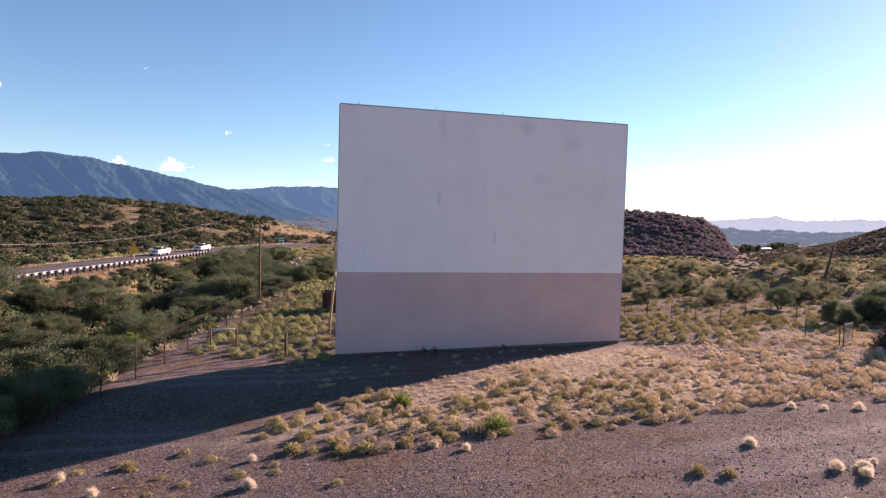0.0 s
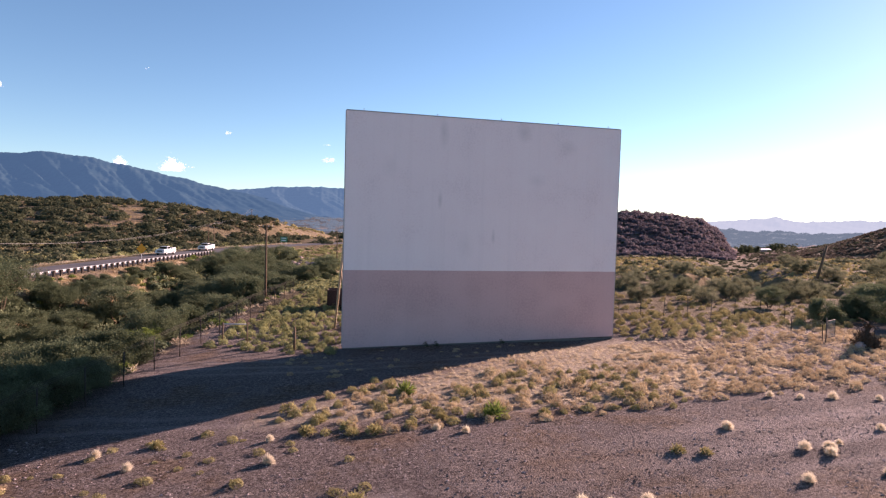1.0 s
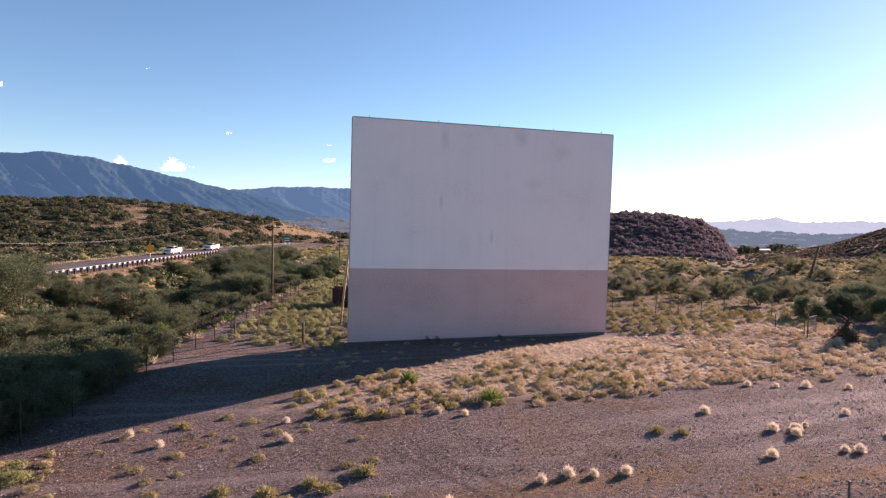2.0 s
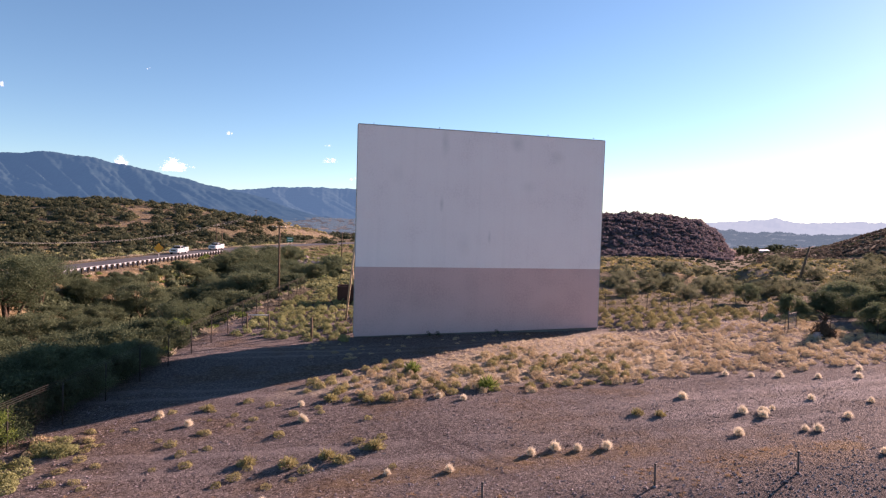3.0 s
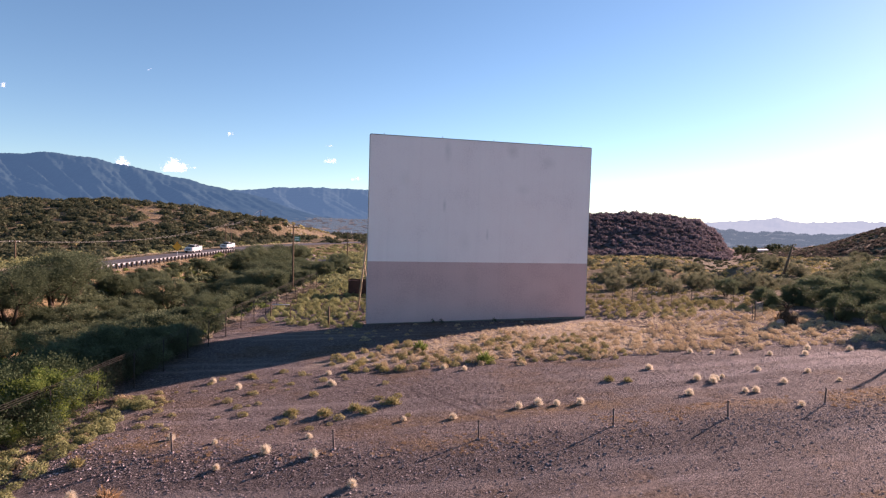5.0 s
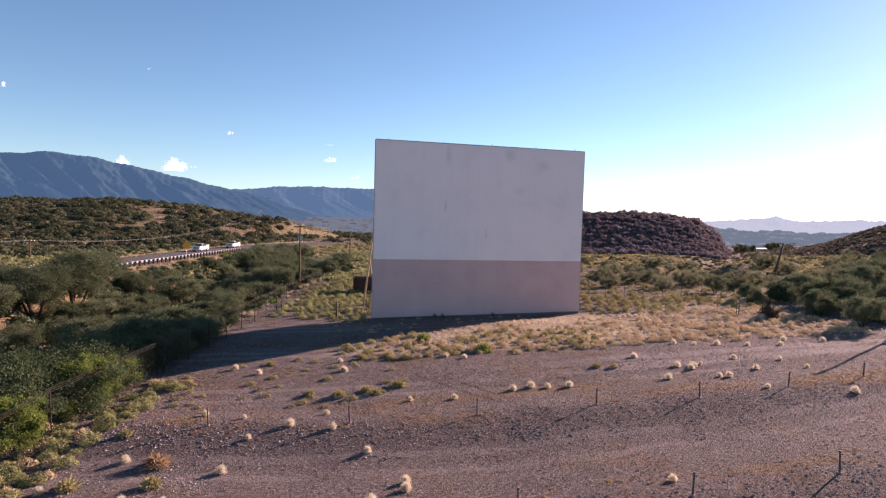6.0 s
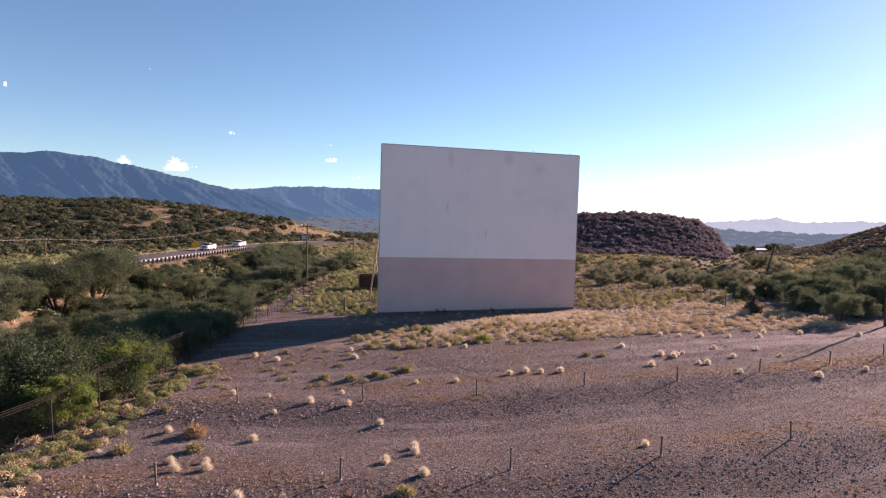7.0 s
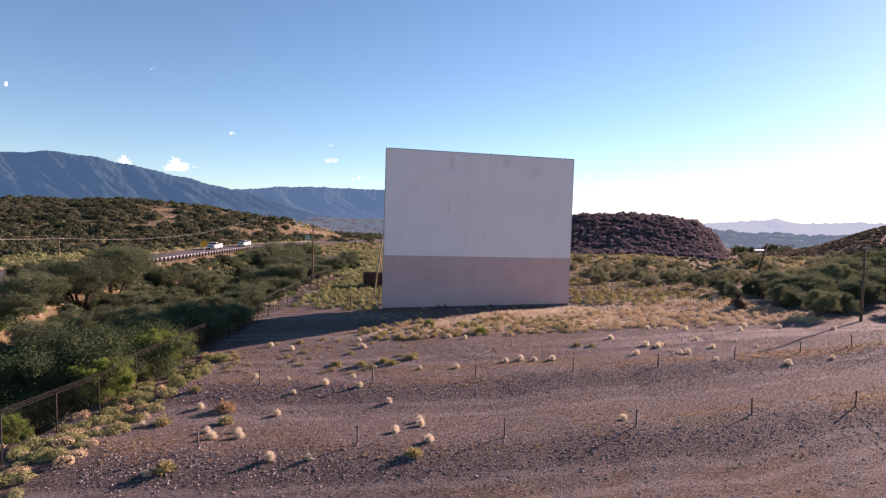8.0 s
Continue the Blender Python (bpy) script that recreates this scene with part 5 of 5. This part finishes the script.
# ---- timber props and a skip by the screen ----
def build_skip():
    x, y = 4.5 * U, 52.0 * U
    k = tagged(new("rusty_skip"), "dark rusty steel skip standing behind the screen", "skip")
    k.matrix_basis = Matrix.Translation((x, y, ground_z(x, y))) @ Matrix.Rotation(radians(-8), 4, "Z") @ Matrix.Scale(1.15, 4)
    rust = material("dark_rust", [(0.035, 0.02, 0.018), (0.07, 0.035, 0.03), (0.12, 0.06, 0.045)], 1.5, 20, 0.85, metal=0.2, bump=0.3)
    for name, size, at in (("side_wall", (4.0, 0.06, 1.5), (0, -0.9, 0.95)), ("side_wall", (4.0, 0.06, 1.5), (0, 0.9, 0.95)), ("end_wall", (0.06, 1.74, 1.5), (-1.97, 0, 0.95)),
                           ("end_wall", (0.06, 1.74, 1.5), (1.97, 0, 0.95)), ("floor_plate", (3.9, 1.74, 0.06), (0, 0, 0.24))):
        part(name, box(name, size, rust, at, 0.01), k)
    rib = box("rib", (0.08, 0.07, 1.4), rust, (0, 0, 0), 0.01)
    for n in range(6):
        part("rib", rib, k, m=Matrix.Translation((-1.75 + n * 0.7, -0.965, 0.95)))
    part("rim", box("rim", (4.1, 0.12, 0.08), rust, (0, -0.92, 1.74), 0.01), k)
    part("rim", box("rim", (4.1, 0.12, 0.08), rust, (0, 0.92, 1.74), 0.01), k)
    for sx in (-1.4, 1.4):
        part("skid", box("skid", (0.3, 1.7, 0.21), rust, (sx, 0, 0.105), 0.01), k)
    return k


build_skip()


# ---- poles and wires ----
def utility_pole(x, y, tall, arm_turn=0.0, name="utility_pole", label="dark wooden utility pole with a crossarm", arm=True, lean=0.0, thick=1.0):
    p = tagged(new(name), label, "utility pole", "wooden utility poles" if arm else "")
    z, tall = ground_z(x, y), tall * U
    p.matrix_basis = Matrix.Translation((x, y, z)) @ Matrix.Rotation(arm_turn, 4, "Z") @ Matrix.Rotation(lean, 4, "Y")
    part("shaft", tubes("shaft", [([(0, 0, -0.6), (0, 0, tall * 0.5), (0, 0, tall)], [0.17 * thick, 0.14 * thick, 0.11 * thick])], POLE_WOOD, 9), p)
    if arm:
        part("crossarm", box("crossarm", (2.0, 0.10, 0.13), POLE_WOOD, (0, -0.15, tall - 0.35), 0.015), p)
        cup = tubes("insulator", [([(0, 0, 0), (0, 0, 0.06), (0, 0, 0.10), (0, 0, 0.16)], [0.03, 0.06, 0.04, 0.045])], GALV, 8)
        for ox in (-0.9, -0.35, 0.35, 0.9):
            part("insulator", cup, p, m=Matrix.Translation((ox, -0.15, tall - 0.285)))
    return Vector((x, y, z + tall - 0.15))


def xy(s, l):
    return tuple(float(v) for v in to_xy(s, l))


def wires(name, a, b, sag, offsets=(-0.9, 0.35, 0.9)):
    w = tagged(new(name), "sagging overhead power lines between wooden poles", "power line", "power lines")
    side = Vector((b.y - a.y, a.x - b.x, 0)).normalized()
    for o in offsets:
        run = [tuple(a.lerp(b, t) + side * o - Vector((0, 0, 4 * sag * t * (1 - t)))) for t in np.linspace(0, 1, 17)]
        part("wire", tubes("wire", [(run, 0.010)], STRUNG, 4), w)
    return w


AXIS = math.atan2(-AX, AY)
STRUNG = material("aluminium_line", [(0.16, 0.15, 0.14), (0.24, 0.23, 0.22)], 2, 10, 0.6, bump=0)
utility_pole(*xy(58, -18.0), 7.9, AXIS)
mid_top = utility_pole(*xy(135, -54.5), 5.0, AXIS)
utility_pole(*xy(133.5, -52.6), 4.6, AXIS)
hill_top = utility_pole(*xy(238, -78), 5.4, AXIS)
side_top = utility_pole(*xy(70.5, -59.8), 3.0, AXIS)
left_top = utility_pole(*xy(40, -62.0), 5.0, AXIS)
far_top = utility_pole(*xy(238, -20), 4.6, AXIS)
utility_pole(*xy(112, -20.5), 6.2, AXIS + 0.3)
utility_pole(53.8, 27.8, 6.4, 0.4, label="dark wooden utility pole beside the lot's edge")
utility_pole(*xy(86, 55.6), 5.6, 0.2, "leaning_pole", "broken wooden pole leaning over mesquite bushes", False, radians(22), 1.7)
wires("power_line", hill_top, mid_top, 1.4)
wires("power_line", mid_top, side_top, 2.0)
wires("power_line", side_top, left_top, 0.8)
wires("power_line", hill_top, far_top, 2.0, (-0.9, 0.9))


# ---- highway guard rail and signs ----
RAIL_STEEL = material("dull_galvanised_steel", [(0.300, 0.300, 0.300), (0.435, 0.435, 0.435), (0.540, 0.540, 0.540)], 2, 30, 0.6, metal=0.1, bump=0.1, depth=0.003)
# dark post timber, blackened further to stand in for shadow
POST_SHADE_WOOD = material("shade_darkened_timber", [(0.018, 0.014, 0.012), (0.035, 0.028, 0.024), (0.06, 0.05, 0.045)], 3, 25, 0.9, bump=0.4)


def build_guard_rail():
    g = tagged(new("guard_rail"), "pale galvanised steel guard rail on dark timber posts", "guard rail")
    prof = [(0.0, 0.50), (0.06, 0.54), (0.06, 0.61), (0.0, 0.655), (0.06, 0.70), (0.06, 0.78), (0.0, 0.82)]
    rows = np.arange(-30, 97, 1.5 / U)
    verts, faces = [], []
    for s in rows:
        for o, h in prof:
            x, y = to_xy(s, float(road_l(s)) + 4.30 + o / U)
            verts.append((float(x), float(y), ROAD_Z * U + h))
    n = len(prof)
    for k in range(len(rows) - 1):
        for j in range(n - 1):
            faces.append((k * n + j, k * n + j + 1, (k + 1) * n + j + 1, (k + 1) * n + j))
    me = mesh_of("beam", verts, faces, RAIL_STEEL)
    part("beam", me, g)
    # dark posts, widened to take in the shadows beside them
    post = box("post", (0.20, 0.42, 1.36), POST_SHADE_WOOD, (0, 0, 0.14), 0.02)
    for s in rows:
        x, y = to_xy(s, float(road_l(s)) + 4.46)
        part("post", post, g, m=Matrix.Translation((float(x), float(y), ROAD_Z * U)) @ Matrix.Rotation(AXIS, 4, "Z"))
    return g


build_guard_rail()
YELLOW = material("sign_yellow", [(0.80, 0.30, 0.006), (0.88, 0.36, 0.008)], 2, 12, 0.5, bump=0)
GREEN = material("sign_green", [(0.01, 0.16, 0.09), (0.015, 0.22, 0.12)], 2, 12, 0.5, bump=0)
WHITE = material("sign_white", [(0.7, 0.7, 0.7), (0.8, 0.8, 0.8)], 2, 12, 0.5, bump=0)


def road_sign(name, label, s, l, size, mat, diamond, tall, bars=0):
    g = tagged(new(name), label, "road sign")
    x, y = xy(s, l)
    g.matrix_basis = Matrix.Translation((x, y, ground_z(x, y))) @ Matrix.Rotation(AXIS, 4, "Z")
    turn = Matrix.Rotation(radians(45) if diamond else 0, 4, "Y")
    plate = part("plate", box("plate", (size[0], 0.02, size[1]), mat, (0, 0, 0), 0.008), g, m=Matrix.Translation((0, -0.07, tall)) @ turn)
    for k in range(bars):
        part("legend_bar", box("legend_bar", (size[0] * 0.7, 0.006, size[1] * 0.16), WHITE, (0, -0.016, size[1] * (0.22 - 0.44 * k)), 0), plate)
    if diamond:
        part("border", tubes("border", [([(-size[0] * .45, -0.014, -size[1] * .45), (size[0] * .45, -0.014, -size[1] * .45), (size[0] * .45, -0.014, size[1] * .45), (-size[0] * .45, -0.014, size[1] * .45), (-size[0] * .45, -0.014, -size[1] * .45)], 0.006)], WIRE, 4), plate)
    for ox in ((0,) if diamond else (-size[0] * 0.3, size[0] * 0.3)):
        part("post", tubes("post", [([(ox, 0, -0.4), (ox, 0, tall + 0.2)], 0.035)], GALV, 6), g)
    return g


road_sign("warning_sign", "yellow diamond warning sign on a steel post", 75.2, -39.4, (1.25, 1.25), YELLOW, True, 2.5)
road_sign("guide_sign", "green highway guide sign with two white lines", 125, -34.3, (1.95, 1.4), GREEN, False, 2.4, 2)


# ---- white pickup on the highway ----
def build_pickup(s, l):
    car = tagged(new("pickup_truck"), "white pickup truck on the grey highway", "pickup truck")
    x, y = xy(s, l)
    car.matrix_basis = Matrix.Translation((x, y, ROAD_Z * U + 0.035)) @ Matrix.Rotation(AXIS + math.pi, 4, "Z")
    paint = material("car_white", [(0.46, 0.47, 0.48), (0.54, 0.55, 0.56)], 2, 12, 0.3, bump=0)
    dark = material("car_glass", [(0.01, 0.012, 0.015), (0.02, 0.022, 0.025)], 2, 12, 0.08, bump=0)
    tyre = material("tyre_rubber", [(0.015, 0.015, 0.015), (0.03, 0.03, 0.03)], 8, 40, 0.85, bump=0.2)
    lamp = material("lamp_glass", [(0.6, 0.6, 0.58), (0.8, 0.8, 0.78)], 4, 12, 0.15, bump=0)
    # front is +y
    bm = box_bm(1.9, 5.4, 0.62, (0, 0, 0.72), 0.08)
    part("body", from_bm("body", bm, paint), car)
    part("bonnet", box("bonnet", (1.8, 1.35, 0.22), paint, (0, 1.85, 1.10), 0.07), car)
    cab = box_bm(1.74, 1.75, 0.72, (0, 0.35, 1.38), 0.06)
    for v in cab.verts:
        if v.co.z > 1.4:
            v.co.x *= 0.86
            v.co.y = 0.35 + (v.co.y - 0.35) * 0.72
    part("cab", from_bm("cab", cab, paint), car)
    for name, size, at in (("windscreen", (1.42, 0.04, 0.52), (0, 1.13, 1.42)), ("rear_window", (1.3, 0.04, 0.42), (0, -0.43, 1.46))):
        part(name, box(name, size, dark, at, 0.015), car)
    for sx in (-1, 1):
        part("side_window", box("side_window", (0.04, 1.15, 0.40), dark, (sx * 0.83, 0.35, 1.46), 0.015), car)
        part("bed_side", box("bed_side", (0.08, 2.0, 0.42), paint, (sx * 0.90, -1.65, 1.22), 0.03), car)
        part("headlight", box("headlight", (0.36, 0.06, 0.18), lamp, (sx * 0.70, 2.70, 0.86), 0.03), car)
        part("mirror", box("mirror", (0.18, 0.10, 0.16), paint, (sx * 1.02, 0.95, 1.28), 0.03), car)
        for wy in (1.72, -1.65):
            w = part("wheel", tubes("wheel", [([(sx * 0.72, wy, 0.37), (sx * 0.97, wy, 0.37)], 0.37)], tyre, 16), car)
            part("rim", tubes("rim", [([(sx * 0.95, wy, 0.37), (sx * 0.985, wy, 0.37)], 0.21)], GALV, 12), w)
    part("tailgate", box("tailgate", (1.8, 0.08, 0.42), paint, (0, -2.64, 1.22), 0.03), car)
    part("grille", box("grille", (1.0, 0.05, 0.24), dark, (0, 2.71, 0.84), 0.02), car)
    part("bumper", box("bumper", (1.84, 0.16, 0.20), GALV, (0, 2.74, 0.55), 0.05), car)
    return car


truck = build_pickup(93.0, -44.6)
follow = xy(107.5, -43.9)
copy_thing(truck, Matrix.Translation((follow[0], follow[1], ROAD_Z * U + 0.035)) @ Matrix.Rotation(AXIS + math.pi - 0.03, 4, "Z"))

# ---- sheds and trees in the valley ----
ROOF = material("tin_roof", [(0.65, 0.66, 0.68), (0.8, 0.8, 0.82)], 0.5, 3, 0.35, metal=0.3, bump=0)
WALL = material("shed_wall", [(0.3, 0.28, 0.26), (0.42, 0.40, 0.38)], 0.5, 3, 0.8, bump=0)
for s, l in ((652, 352), (672, 368)):
    shed = tagged(new("valley_shed"), "long low shed with a shiny tin roof", "shed", "sheds in the valley")
    x, y = xy(s, l)
    shed.matrix_basis = Matrix.Translation((x, y, ground_z(x, y))) @ Matrix.Rotation(0.35, 4, "Z") @ Matrix.Scale(0.7, 4)
    part("walls", box("walls", (24, 10, 5), WALL, (0, 0, 2.5), 0.05), shed)
    part("roof", mesh_of("roof", [(-12.5, -5.6, 4.9), (12.5, -5.6, 4.9), (12.5, 0, 7.2), (-12.5, 0, 7.2), (-12.5, 5.6, 4.9), (12.5, 5.6, 4.9)], [(0, 1, 2, 3), (3, 2, 5, 4), (0, 3, 4), (1, 5, 2)], ROOF), shed, "shiny tin roof")
for s, l, tall in [(600, 303, 7), (612, 312, 8.5), (616, 319, 6.5), (628, 327, 8), (636, 334, 6), (640, 341, 7), (690, 385, 8), (696, 394, 9), (702, 402, 8), (668, 376, 6), (622, 321, 6)]:
    tree(3, s, l, tall * 0.7, rng.uniform(0, 6.28), "valley_tree", "dark tall tree near the sheds", "dark trees in the valley", 1.7)


# ---- mountains and clouds ----
def range_of(name, label, ratios, tops, far, deep, glow, rock, seed, foot=0.0, grain=0.005, jag=0.0):
    """A mountain range: a ridge line with spurs that run down to its foot. glow: haze, emitted by the rock."""
    rr = np.linspace(ratios[0], ratios[-1], 520)
    dd = np.linspace(0, 1, 40)
    R, D = np.meshgrid(rr, dd, indexing="ij")
    S = far - deep * (1 - D)
    L = R * S
    X, Y = to_xy(S, L)
    top = np.interp(R, ratios, tops) * U
    skew = R * 900 + D * 75
    spur = np.abs(rolling(skew, D * 22, 85, seed)) * 0.42 + np.abs(rolling(skew + D * 40, D * 40, 36, seed + 1)) * 0.15 + np.abs(rolling(skew - D * 60, D * 60, 15, seed + 5)) * 0.035
    Z = top * D ** 0.9 * (1 - spur * np.sin(np.pi * np.clip(D, 0, 1)) * 1.1) + top * (0.02 * rolling(R * 900, D, 12, seed + 2) + 0.035 * rolling(R * 900, D, 55, seed + 7)) * D + foot * U * (1 - D)
    Z = Z + top * jag * (np.abs(rolling(R * 900, D * 30, 26, seed + 8)) - 0.3 + 0.35 * rolling(R * 900, D * 40, 8, seed + 9)) * D
    back = np.stack([X[:, -1] + AX * 600, Y[:, -1] + AY * 600, np.full(len(rr), -40.0)], -1)
    verts = np.concatenate([np.stack([X, Y, Z], -1), back[:, None]], 1)
    n = verts.shape[1]
    a = np.arange(len(rr) - 1)[:, None] * n + np.arange(n - 1)[None]
    faces = np.stack([a, a + n, a + n + 1, a + 1], -1).reshape(-1, 4)
    # distance haze is put into the rock as a bluish emission
    mat = material(name + "_haze_glow_rock", rock, grain, grain * 8, 0.95, sheen=0.0, bump=0, glow=glow)
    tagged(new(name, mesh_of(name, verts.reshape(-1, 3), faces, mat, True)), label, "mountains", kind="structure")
    return np.stack([X, Y, Z], -1)


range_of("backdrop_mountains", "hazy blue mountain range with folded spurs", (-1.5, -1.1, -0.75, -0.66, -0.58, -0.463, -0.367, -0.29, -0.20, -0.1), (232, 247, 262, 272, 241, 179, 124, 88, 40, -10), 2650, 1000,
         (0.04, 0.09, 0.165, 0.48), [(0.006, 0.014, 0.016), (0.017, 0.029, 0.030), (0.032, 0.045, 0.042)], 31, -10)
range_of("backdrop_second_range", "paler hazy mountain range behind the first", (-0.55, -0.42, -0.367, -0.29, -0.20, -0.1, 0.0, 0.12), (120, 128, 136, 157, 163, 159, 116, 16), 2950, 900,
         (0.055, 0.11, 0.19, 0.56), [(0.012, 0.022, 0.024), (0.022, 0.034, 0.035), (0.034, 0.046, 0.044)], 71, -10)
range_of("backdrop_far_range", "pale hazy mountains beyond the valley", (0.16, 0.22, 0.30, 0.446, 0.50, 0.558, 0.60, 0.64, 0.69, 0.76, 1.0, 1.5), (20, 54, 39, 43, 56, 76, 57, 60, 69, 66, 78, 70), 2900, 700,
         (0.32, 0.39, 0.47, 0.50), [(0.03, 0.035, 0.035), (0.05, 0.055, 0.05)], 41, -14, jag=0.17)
foothills = range_of("backdrop_foothills", "hazy low hills across the valley", (0.2, 0.40, 0.47, 0.52, 0.57, 0.62, 0.70, 1.1), (0, 6, 9, 3, 7, 1, 8, 6), 1500, 700,
         (0.115, 0.155, 0.20, 0.54), [(0.004, 0.008, 0.008), (0.035, 0.042, 0.036), (0.13, 0.125, 0.10)], 51, -26, 0.05)
flats = range_of("backdrop_flats", "pale hazy terraces below the mountains", (-0.34, -0.28, -0.22, -0.16, -0.08, 0.1), (-6, 4, 12, 9, 14, 6), 2000, 900,
         (0.06, 0.075, 0.10, 0.38), [(0.016, 0.022, 0.017), (0.055, 0.055, 0.048), (0.24, 0.215, 0.19)], 61, -23, 0.016)

# leaves of the far woods emit a faint blue that stands in for haze
HAZE_GLOW_LEAF = material("haze_glow_woods", [(0.012, 0.020, 0.018), (0.030, 0.038, 0.030), (0.055, 0.060, 0.045)], 0.01, 0.1, 0.9, sheen=0.0, bump=0, island=0.4, glow=(0.10, 0.14, 0.185, 0.50))


def woods_on(name, land, n, sizes, mat, label, seed):
    """Clumps of trees spread over a far slope."""
    q = np.random.RandomState(seed)
    i, j = q.randint(0, land.shape[0] - 1, n), q.randint(3, land.shape[1] - 2, n)
    at = land[i, j] + (land[i + 1, j + 1] - land[i, j]) * q.uniform(size=(n, 1))
    keep = rolling(at[:, 0], at[:, 1], 160, seed) + q.uniform(-0.5, 0.7, n) > 0
    out = [TINY[q.randint(len(TINY))] * (k * np.array([1.3, 1.3, 0.8])) + p for p, k in zip(at[keep], q.uniform(*sizes, n)[keep])]
    return tagged(new(name, quads(name, np.concatenate(out), mat)), label, "woods", kind="stuff")


woods_on("flats_woods", flats, 1500, (7.0, 18.0), HAZE_GLOW_LEAF, "hazy dark trees on the terraces below the mountains", 17)
woods_on("foothill_woods", foothills, 2600, (9.0, 24.0), HAZE_GLOW_LEAF, "hazy woods over the hills across the valley", 13)
# puffs emit a bluish glow of their own, added to sun and sky light
CLOUD = material("cloud_white_glow", [(0.85, 0.85, 0.86), (0.95, 0.95, 0.95)], 0.01, 0.05, 1.0, bump=0, glow=(0.55, 0.64, 0.76, 0.30))

cn, cl = CLOUD.node_tree.nodes, CLOUD.node_tree.links
veil, thin = cn.new("ShaderNodeBsdfTransparent"), cn.new("ShaderNodeMixShader")
thin.inputs[0].default_value = 0.28
cl.new(veil.outputs[0], thin.inputs[1])
cl.new(cn["Principled BSDF"].outputs[0], thin.inputs[2])
cl.new(thin.outputs[0], cn["Material Output"].inputs["Surface"])


def cloud(seed, r_, up, wide, tall, puffs):
    """A small heap of cloud: many small uneven puffs, thick in its cores, loose at its rim."""
    q = np.random.RandomState(seed)
    ico = bmesh.new()
    bmesh.ops.create_icosphere(ico, subdivisions=1, radius=1.0)
    ball = np.array([v.co[:] for v in ico.verts])
    tri = np.array([[v.index for v in f.verts] for f in ico.faces])
    ico.free()
    cores = [(q.uniform(-0.42, 0.42) * wide, q.uniform(0.0, 0.55) * tall, q.uniform(0.12, 0.28)) for _ in range(max(3, puffs // 5))]
    verts, faces = [], []
    for k in range(puffs * 10):
        cx, cz, cr = cores[q.randint(len(cores))]
        fall = (1.0 - abs(cx) / wide) * cr
        off = q.normal(size=3) * [0.60, 0.4, 0.36]
        at = np.array([cx + off[0] * fall * wide * 0.9, off[1] * tall * 0.4, max(cz * (1.1 - abs(cx) / wide * 1.6) + off[2] * fall * 3.0 * tall, -0.06 * tall)])
        size = tall * cr * q.uniform(0.12, 0.42) * max(0.15, 1.0 - 0.55 * np.linalg.norm(off))
        faces.append(tri + len(verts) * len(ball))
        verts.append(at + ball * [size * q.uniform(1.0, 1.7), size, size * q.uniform(0.6, 1.0)] * (1 + q.normal(size=(len(ball), 1)) * 0.18))
    far = 2900.0
    x, y = to_xy(far, r_ * far)
    c = tagged(new("cloud", mesh_of("cloud", np.concatenate(verts), np.concatenate(faces), CLOUD, True)), "small white cumulus cloud over the mountains", "cloud", "small clouds", "structure")
    c.matrix_basis = Matrix.Translation((float(x), float(y), (7.9 + up * far) * U)) @ Matrix.Rotation(AXIS, 4, "Z") @ Matrix.Scale(0.877, 4)
    return c


for n, (px, py, w, h, puffs) in enumerate([(-0.550, 0.0815, 110, 66, 30), (-0.460, 0.0745, 190, 92, 50), (-0.430, 0.079, 60, 20, 8), (-0.366, 0.136, 60, 34, 14), (-0.502, 0.2415, 40, 18, 8),
                                           (-0.196, 0.0955, 150, 44, 24), (-0.200, 0.1225, 90, 16, 10), (-0.152, 0.067, 100, 30, 14), (-0.752, 0.207, 40, 50, 9), (0.240, 0.082, 60, 44, 10)]):
    cloud(80 + n, px, py, w, h, puffs * 2)
